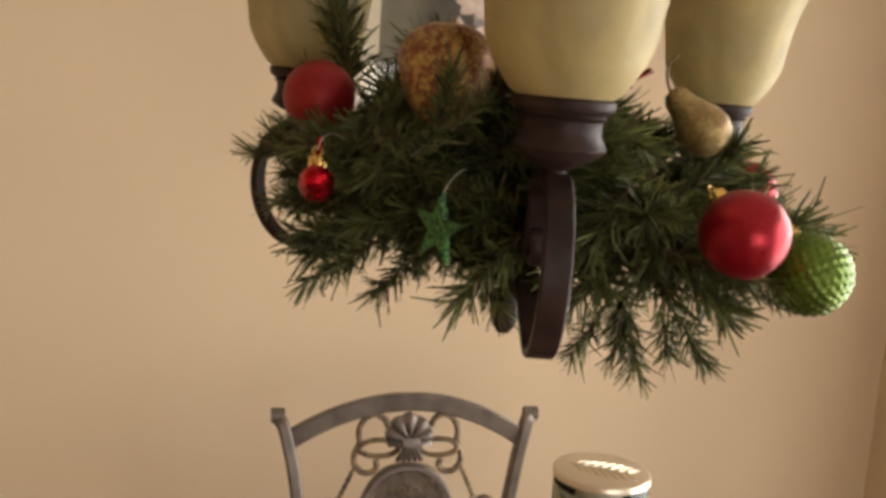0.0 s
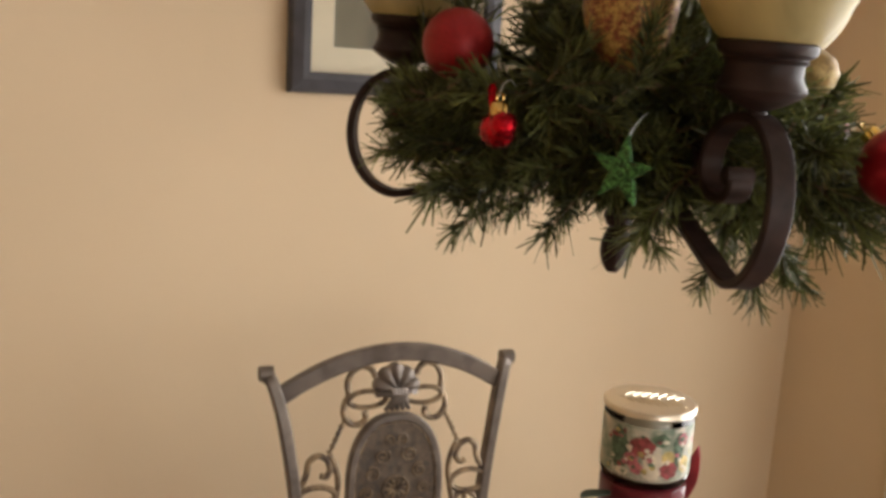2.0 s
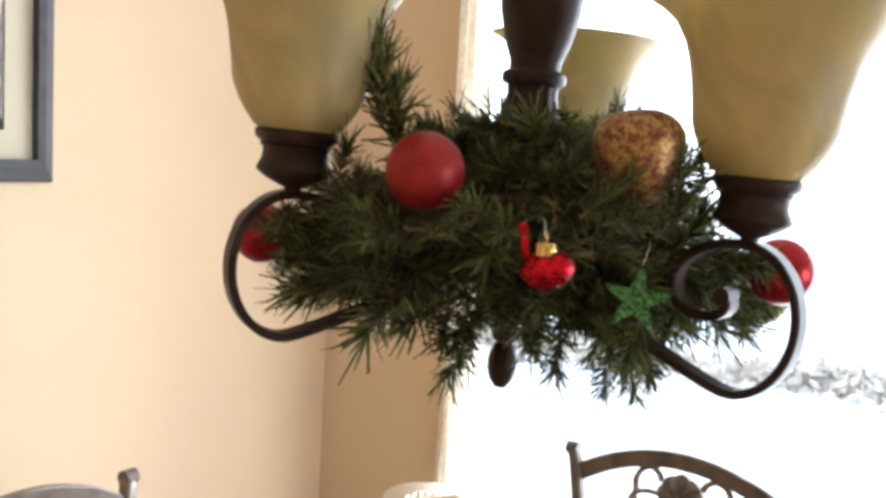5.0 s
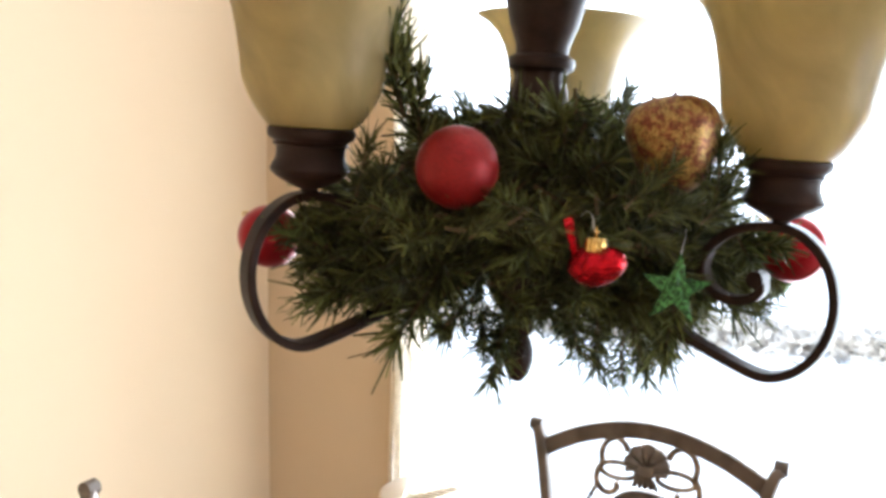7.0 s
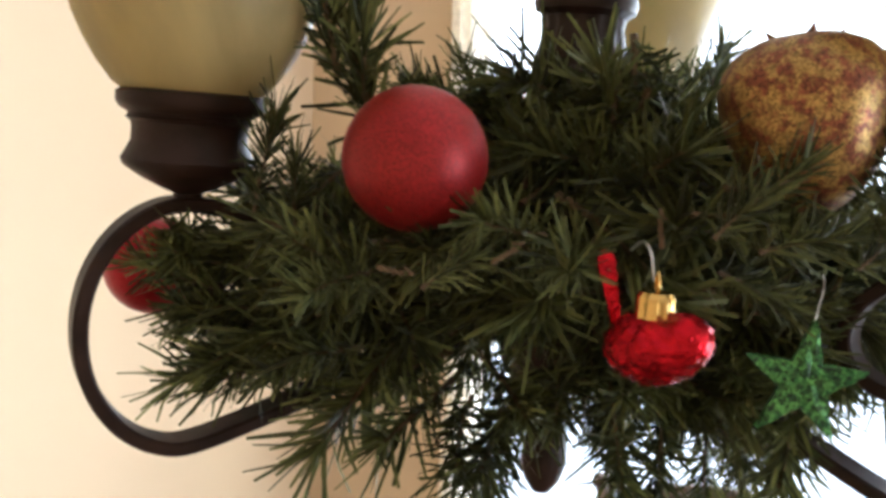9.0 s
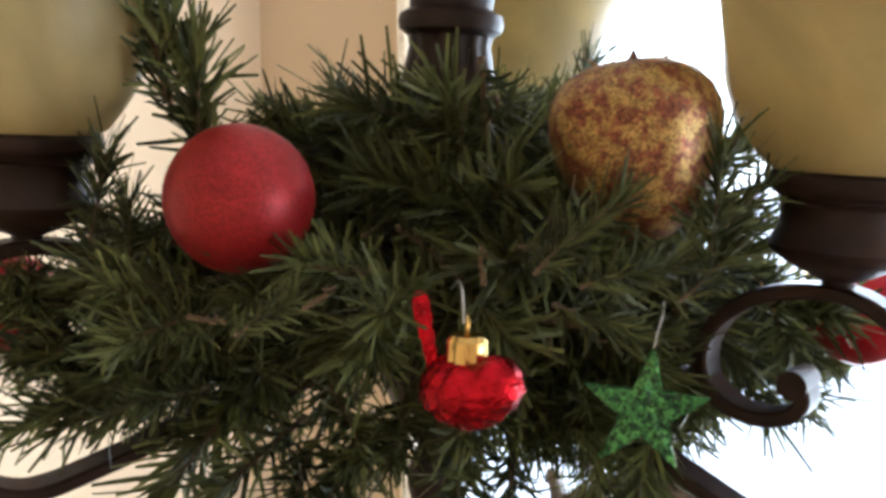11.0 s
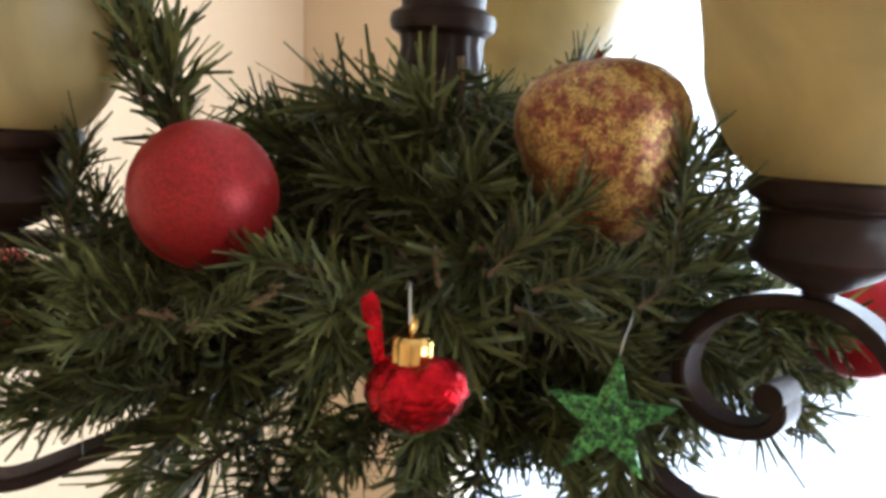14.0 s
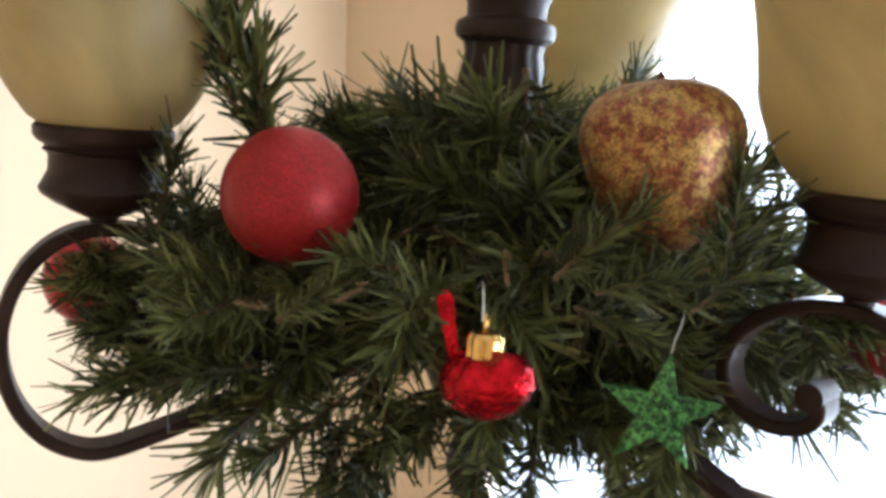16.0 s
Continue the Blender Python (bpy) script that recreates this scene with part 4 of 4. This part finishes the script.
def build_chair(m):
    c = thing("dining_chair", m, "ornate bronze metal dining chair with a shell crest", "chair", "chairs round the table")

    def rod(name, pts, r, mat=IRON_GOLD, n=6, parent=c, closed=False, label=""):
        return part(name, sweep(spline(pts, n, closed), circle(r, 8), normal=(0, 1, 0), closed=closed), mat, parent, label)
    for s in (-1, 1):
        pts = [(s * 0.150, -0.01, 0.0), (s * 0.155, 0.0, 0.25), (s * 0.160, 0.0, 0.45), (s * 0.166, 0.004, 0.62), (s * 0.176, 0.010, 0.76), (s * 0.196, 0.020, 0.90), (s * 0.214, 0.034, 0.975), (s * 0.222, 0.042, 0.988), (s * 0.225, 0.046, 0.997)]
        part("back_post", sweep(spline(pts, 5), rounded(0.021, 0.024, 0.004), normal=(0, 1, 0)), IRON, c)
        part("scroll_end", sweep([(s * 0.225 - 0.0115, 0.044, 0.995), (s * 0.225, 0.044, 0.995), (s * 0.225 + 0.0115, 0.044, 0.995)], circle(0.013, 18)), IRON, c)
        part("leg", sweep(spline([(s * 0.2, -0.40, 0.44), (s * 0.205, -0.41, 0.25), (s * 0.21, -0.43, 0.0)], 6), rounded(0.024, 0.024, 0.004)), IRON, c)
    arch = [(x, 0.034 - 0.25 * (0.205 ** 2 - x * x) * 0.6, 0.953 + 0.071 * (1 - (x / 0.207) ** 2)) for x in (-0.207, -0.17, -0.12, -0.06, 0, 0.06, 0.12, 0.17, 0.207)]
    part("top_rail", sweep(spline(arch, 6), rounded(0.032, 0.015, 0.003), normal=(0, 1, 0)), IRON, c)

    # shell crest
    bm = bmesh.new()
    ns, nr = 45, 9
    g = []
    for j in range(nr + 1):
        q = j / nr
        line = []
        for i in range(ns + 1):
            a = radians(-30 + 240 * i / ns)
            lobe = abs(math.cos(4.5 * (a - math.pi / 2)))
            r = 0.041 * q * (0.93 + 0.09 * lobe)
            line.append(bm.verts.new((r * math.cos(a) * 0.97, -0.006 - 0.013 * (1 - (q - 0.45) ** 2 * 2.2) * (0.45 + 0.55 * lobe), 0.945 + r * math.sin(a) * (1.15 if math.sin(a) > 0 else 0.8))))
        g.append(line)
    for j in range(nr):
        for i in range(ns):
            bm.faces.new((g[j][i], g[j][i + 1], g[j + 1][i + 1], g[j + 1][i]))
    ext = bmesh.ops.extrude_face_region(bm, geom=bm.faces[:])
    for v in ext["geom"]:
        if isinstance(v, bmesh.types.BMVert):
            v.co.y = 0.004
    crest = part("shell_crest", bm, IRON, c, "cast bronze scallop shell crest")
    for x in (-0.016, -0.008, 0.0, 0.008, 0.016):
        rod("flute", [(x * 0.8, -0.014, 0.948), (x * 0.62, -0.018, 0.93), (x, -0.013, 0.912), (x * 1.25, -0.009, 0.902)], 0.0042, IRON, parent=crest)
    rod("crest_band", [(-0.021, -0.012, 0.938), (-0.010, -0.02, 0.932), (0.010, -0.02, 0.932), (0.021, -0.012, 0.938)], 0.004, IRON, parent=crest)

    # scrolls on both sides
    for s in (-1, 1):
        rod("scroll", [(s * 0.036, -0.004, 0.968), (s * 0.042, -0.004, 0.983), (s * 0.058, 0, 0.990), (s * 0.075, 0, 0.980), (s * 0.083, 0, 0.958), (s * 0.081, 0, 0.935), (s * 0.088, 0, 0.918), (s * 0.089, 0, 0.895), (s * 0.078, 0, 0.878), (s * 0.062, 0, 0.876), (s * 0.052, 0, 0.886), (s * 0.054, 0, 0.899)], 0.0055)
        rod("ring", [(s * (0.050 + 0.032 * math.cos(t)), -0.003, 0.925 + 0.0165 * math.sin(t)) for t in (2 * math.pi * i / 12 for i in range(12))], 0.0052, n=4, closed=True)
        tw = [(s * (0.088 + 0.026 * q), 0.0, 0.887 - 0.058 * q) for q in (i / 30 for i in range(31))]
        part("twisted_bar", sweep(tw, [(0.005, 0), (0, 0.0034), (-0.005, 0), (0, -0.0034)], normal=(0, 1, 0), twist=0.55), IRON_GOLD, c)
        rod("scroll", [(s * 0.128, -0.002, 0.792), (s * 0.119, -0.002, 0.789), (s * 0.112, 0, 0.800), (s * 0.117, 0, 0.818), (s * 0.132, 0, 0.827), (s * 0.147, 0, 0.818), (s * 0.151, 0, 0.797), (s * 0.160, 0, 0.778), (s * 0.176, 0.008, 0.775)], 0.0055)
        rod("scroll", [(s * 0.113, 0, 0.826), (s * 0.103, 0, 0.805), (s * 0.098, 0, 0.775), (s * 0.102, 0, 0.745), (s * 0.108, 0, 0.71), (s * 0.104, 0, 0.67)], 0.0055)
        rod("ring", [(s * (0.136 + 0.033 * math.cos(t)), -0.002, 0.752 + 0.020 * math.sin(t)) for t in (2 * math.pi * i / 12 for i in range(12))], 0.0052, n=4, closed=True)
        rod("scroll", [(s * 0.120, -0.002, 0.706), (s * 0.113, -0.002, 0.714), (s * 0.117, 0, 0.726), (s * 0.132, 0, 0.730), (s * 0.148, 0, 0.720), (s * 0.160, 0.004, 0.700), (s * 0.166, 0.006, 0.68)], 0.0055)
        rod("scroll", [(s * 0.13, 0, 0.728), (s * 0.132, 0, 0.69), (s * 0.125, 0, 0.65), (s * 0.14, 0, 0.62), (s * 0.164, 0.004, 0.61)], 0.0055)

    # oval plaque
    cz, ax, az = 0.755, 0.0825, 0.138

    def oval(t, k=1.0):
        return (k * ax * math.copysign(abs(math.cos(t)) ** 0.85, math.cos(t)), 0, cz + k * az * math.copysign(abs(math.sin(t)) ** 0.85, math.sin(t)))
    ring = [oval(2 * math.pi * i / 72 + 0.001, 0.94) for i in range(72)]
    plaque = part("plaque_frame", sweep(ring, rounded(0.016, 0.018, 0.004), normal=(0, 1, 0), closed=True), IRON, c, "oval bronze plaque frame")
    bm = bmesh.new()
    nr = 26
    mid = bm.verts.new((0, -0.006, cz))
    prev = None
    for j in range(1, nr + 1):
        q = j / nr
        cur = []
        for i in range(72):
            x, y, z = oval(2 * math.pi * i / 72, 0.86 * q)
            zz = z - cz
            rr = math.hypot(x, zz)
            med = 0.0022 * math.exp(-((rr - 0.022) / 0.0022) ** 2) + 0.0012 * max(0, math.cos(12 * math.atan2(zz, x))) * (0.006 < rr < 0.02)
            curls = 0.0008 * math.sin(150 * x + 2.2 * math.sin(70 * zz)) * math.cos(120 * zz + 1.6 * math.sin(95 * abs(x))) if rr > 0.026 else 0
            cur.append(bm.verts.new((x, -0.006 - (med + curls) * (q < 0.9), z)))
        for i in range(72):
            k = (i + 1) % 72
            if prev is None:
                bm.faces.new((mid, cur[i], cur[k]))
            else:
                bm.faces.new((prev[i], prev[k], cur[k], cur[i]))
        prev = cur
    ext = bmesh.ops.extrude_face_region(bm, geom=bm.faces[:])
    for v in ext["geom"]:
        if isinstance(v, bmesh.types.BMVert):
            v.co.y = 0.003
    part("plaque", bm, PLAQUE, plaque, "embossed bronze plaque")
    for sx in (-1, 1):
        for px, pz, pr in ((0.024, 0.062, 0.014), (0.042, 0.030, 0.014), (0.050, -0.004, 0.012), (0.042, -0.036, 0.014), (0.024, -0.066, 0.014), (0.010, 0.090, 0.011), (0.010, -0.094, 0.011)):
            turn = [(sx * (px + pr * (1 - 0.75 * q) * math.cos(9.5 * q + pz * 40)), -0.0072, cz + pz + pr * (1 - 0.75 * q) * math.sin(9.5 * q + pz * 40)) for q in (i / 22 for i in range(23))]
            part("relief_scroll", sweep(turn, circle(0.0017, 6), normal=(0, 1, 0)), IRON_GOLD, plaque)
    for pr in (0.023, 0.006):
        part("relief_ring", sweep([(pr * math.cos(t), -0.0075, cz + pr * math.sin(t)) for t in (2 * math.pi * i / 30 for i in range(30))], circle(0.002, 6), normal=(0, 1, 0), closed=True), IRON_GOLD, plaque)
    for i in range(10):
        t = 2 * math.pi * i / 10
        part("relief_petal", sweep(spline([(0.008 * math.cos(t), -0.007, cz + 0.008 * math.sin(t)), (0.0135 * math.cos(t), -0.0085, cz + 0.0135 * math.sin(t)), (0.019 * math.cos(t), -0.007, cz + 0.019 * math.sin(t))], 3), circle(0.0024, 6), normal=(0, 1, 0)), IRON_GOLD, plaque)
    beads = [oval(2 * math.pi * i / 72 + 0.001, 0.875) for i in range(72)]
    part("rope_edge", sweep([(x, -0.007, z) for x, y, z in beads], [(0.0022, 0), (0, 0.0016), (-0.0022, 0), (0, -0.0016)], normal=(0, 1, 0), closed=True, twist=math.pi / 4), IRON_GOLD, plaque)

    part("lower_rail", sweep([(-0.163, 0.002, 0.6), (0, 0.002, 0.6), (0.163, 0.002, 0.6)], rounded(0.02, 0.014, 0.003), normal=(0, 1, 0)), IRON, c)
    # the ornament leans back with the posts
    for ob in c.children_recursive:
        if ob.name.split(".")[0] not in ("back_post", "scroll_end", "leg", "top_rail"):
            for v in ob.data.vertices:
                v.co.y += 0.026 * (max(0.0, v.co.z - 0.6) / 0.35) ** 1.6
                if ob.name.split(".")[0] != "lower_rail":
                    v.co.x *= 1.055
                    v.co.z += 0.010 + 0.013 * min(1.0, max(0.0, (0.985 - v.co.z) / 0.1)) * min(1.0, (v.co.z - 0.58) / 0.1)
    part("seat_frame", box(-0.215, 0.215, -0.42, -0.012, 0.42, 0.445, 0.006), IRON, c)
    part("seat", box(-0.21, 0.21, -0.415, -0.015, 0.446, 0.50, 0.02), CUSHION, c, "tan padded seat cushion")
    return c


chair = build_chair(pose(-0.024, 1.847, 0, 0, 0, 14.0) @ Matrix.Diagonal((1.01, 1, 1, 1)))
copy_thing(chair, pose(0.937 - 0.04, 1.338, 0, 0, 0, -83.0))

# ---- table and candle ----
table = thing("dining_table", pose(0.13, 1.12, 0), "round dark wooden dining table", "table")
part("tabletop", lathe([(0.0, 0.72), (0.50, 0.72), (0.53, 0.728), (0.54, 0.74), (0.53, 0.75), (0.0, 0.75)], 96), TABLE, table)
part("pedestal", lathe([(0.0, 0.06), (0.10, 0.06), (0.07, 0.12), (0.05, 0.3), (0.075, 0.45), (0.05, 0.6), (0.12, 0.7), (0.2, 0.719), (0.0, 0.719)], 40), TABLE, table)
for i in range(4):
    a = i * math.pi / 2 + 0.4
    part("foot", sweep(spline([(0.03 * math.cos(a), 0.03 * math.sin(a), 0.16), (0.2 * math.cos(a), 0.2 * math.sin(a), 0.10), (0.36 * math.cos(a), 0.36 * math.sin(a), 0.025)], 6), rounded(0.06, 0.05, 0.01), normal=(-math.sin(a), math.cos(a), 0)), TABLE, table)

CX, CY, CZ = 0.2, 1.292, 1.058
stand = thing("candle_stand", pose(CX, CY, 0.75), "dark red candle stand trimmed with red and green leaves", "candle stand")
part("pedestal", lathe([(0.0, 0.0), (0.065, 0.0), (0.066, 0.008), (0.045, 0.018), (0.02, 0.04), (0.014, 0.10), (0.022, 0.15), (0.014, 0.19), (0.018, 0.24), (0.042, 0.262), (0.05, 0.272), (0.05, 0.306), (0.046, 0.308), (0.0, 0.308)], 48), STAND_RED, stand)


def leaf(name, base, way, length, width, mat, seed):
    r = random.Random(seed)
    bm = bmesh.new()
    d = Vector(way).normalized()
    e = d.cross(Vector((r.uniform(-0.3, 0.3), r.uniform(-0.3, 0.3), 1)) if abs(d.z) < 0.8 else Vector((0.6, 0.7, 0))).normalized()
    n = d.cross(e)
    top, low = [], []
    prof = ((0, 0.12), (0.2, 0.7), (0.4, 1.0), (0.6, 0.92), (0.8, 0.6), (0.93, 0.25), (1.0, 0.03))
    for rows3, off in ((top, 0.0008), (low, -0.0008)):
        for s, w in prof:
            p = Vector(base) + d * length * s + n * (off + 0.1 * length * s * s)
            rows3.append((bm.verts.new(p - e * width * w), bm.verts.new(p + n * 0.002), bm.verts.new(p + e * width * w)))
    for rows3 in (top, low):
        for a, b in zip(rows3, rows3[1:]):
            bm.faces.new((a[0], a[1], b[1], b[0])); bm.faces.new((a[1], a[2], b[2], b[1]))
    for a, b, c, d2 in ((top[i], top[i + 1], low[i + 1], low[i]) for i in range(len(top) - 1)):
        bm.faces.new((a[0], b[0], c[0], d2[0])); bm.faces.new((a[2], b[2], c[2], d2[2]))
    part(name, bm, mat, stand)


leaf("leaf", (-0.046, -0.02, 0.296), (-0.95, -0.3, 0.12), 0.042, 0.017, LEAF_GREEN, 1)
leaf("leaf", (-0.02, -0.045, 0.275), (-0.45, -0.8, -0.1), 0.05, 0.016, LEAF_RED, 2)
leaf("leaf", (0.03, -0.04, 0.275), (0.6, -0.75, -0.05), 0.045, 0.016, LEAF_GREEN, 3)
leaf("leaf", (0.052, -0.005, 0.272), (0.16, -0.05, 1.0), 0.078, 0.0085, LEAF_RED, 4)
leaf("leaf", (0.03, 0.04, 0.275), (0.7, 0.6, 0.2), 0.04, 0.014, LEAF_GREEN, 5)

candle = thing("jar_candle", pose(CX, CY, CZ, 0, 0, -18), "glass jar candle with printed fruit label and embossed metal lid", "candle")
part("jar", lathe([(0.0, 0.0), (0.046, 0.0), (0.0505, 0.004), (0.0515, 0.010), (0.0515, 0.083), (0.0495, 0.0858), (0.0490, 0.083), (0.0490, 0.012), (0.046, 0.009), (0.0, 0.009)], 64), JAR_GLASS, candle)
part("wax", lathe([(0.0, 0.0095), (0.0475, 0.0095), (0.0482, 0.012), (0.0482, 0.0845), (0.0, 0.0845)], 48), WAX, candle)


def wrap(shape, offset, thick=0.0004):
    """A closed outline of (arc metres, height) laid on the jar."""
    bm = bmesh.new()
    R = 0.0516 + offset
    xs = [(R, s / 0.0516, z) for s, z in shape]
    c = bm.verts.new((0, 0, 0))
    cs, cz2 = sum(s for s, z in shape) / len(shape), sum(z for s, z in shape) / len(shape)
    c.co = (R * math.sin(cs / 0.0516), -R * math.cos(cs / 0.0516), cz2)
    vs = [bm.verts.new((q * math.sin(a), -q * math.cos(a), z)) for q, a, z in xs]
    mids = [bm.verts.new((R * math.sin((s + cs) / 2 / 0.0516), -R * math.cos((s + cs) / 2 / 0.0516), (z + cz2) / 2)) for s, z in shape]
    n = len(vs)
    for i in range(n):
        j = (i + 1) % n
        bm.faces.new((c, mids[i], mids[j])); bm.faces.new((mids[i], vs[i], vs[j], mids[j]))
    return bm


bm = bmesh.new()
cells = 30
a = [[bm.verts.new((0.0518 * math.sin(-1.75 + 3.5 * i / cells), -0.0518 * math.cos(-1.75 + 3.5 * i / cells), z)) for i in range(cells + 1)] for z in (0.014, 0.076)]
for i in range(cells):
    bm.faces.new((a[0][i], a[0][i + 1], a[1][i + 1], a[1][i]))
label_ = part("label", bm, LABEL, candle, "glossy label printed with fruit and leaves")


def blob(s, z, rs, rz, mat, lift, seed, wave=0.12):
    r = random.Random(seed)
    k = r.choice((5, 7, 9))
    part("printed_fruit", wrap([(s + rs * math.cos(t) * (1 + wave * math.sin(k * t)), z + rz * math.sin(t) * (1 + wave * math.cos(k * t))) for t in (2 * math.pi * i / 24 for i in range(24))], lift), mat, label_)


for i, (s, z, rs, rz, mat) in enumerate(((-0.035, 0.045, 0.012, 0.026, P_GREEN), (0.012, 0.062, 0.010, 0.008, P_GREEN), (0.035, 0.05, 0.008, 0.02, P_GREEN), (-0.008, 0.052, 0.014, 0.0125, P_RED), (-0.02, 0.036, 0.008, 0.009, P_PINK),
        (0.008, 0.034, 0.014, 0.013, P_CREAM), (0.022, 0.042, 0.008, 0.008, P_YELLOW), (0.024, 0.027, 0.011, 0.0105, P_RED), (-0.013, 0.027, 0.007, 0.007, P_PINK), (0.040, 0.062, 0.007, 0.008, P_PINK), (0.003, 0.021, 0.010, 0.005, P_CREAM), (-0.03, 0.02, 0.008, 0.005, P_CREAM), (0.045, 0.032, 0.008, 0.010, P_YELLOW))):
    blob(s, z, rs, rz, mat, 0.0004 + 0.00008 * i, i)
rl = random.Random(8)
for i in range(46):
    blob(rl.uniform(-0.055, 0.06), rl.uniform(0.02, 0.07), rl.uniform(0.0015, 0.004), rl.uniform(0.0015, 0.004), rl.choice((P_RED, P_PINK, P_GREEN, P_GREEN, P_YELLOW, P_CREAM, P_CREAM)), 0.0016 + 0.00003 * i, 40 + i, 0.25)
lid = part("lid", lathe([(0.0, 0.0925), (0.050, 0.0925), (0.0525, 0.0918), (0.0532, 0.0908), (0.0532, 0.0850), (0.0522, 0.0848), (0.052, 0.086), (0.0, 0.086)], 72), LID, candle, "shiny champagne metal lid")
for i in range(7):
    for s in (-1, 1):
        x = -0.030 + 0.0095 * i
        L2 = 0.010 + 0.010 * math.sin((i + 1) / 8 * math.pi)
        part("embossed_leaf", sweep(spline([(x, s * 0.002, 0.0922), (x + 0.005, s * (0.002 + L2 * 0.5), 0.0930), (x + 0.012, s * (0.002 + L2), 0.0922)], 4), circle(0.0014, 6)), LID, lid)
part("embossed_stem", sweep([(-0.036, 0, 0.0925), (0, 0, 0.093), (0.037, 0, 0.0925)], circle(0.0012, 6)), LID, lid)
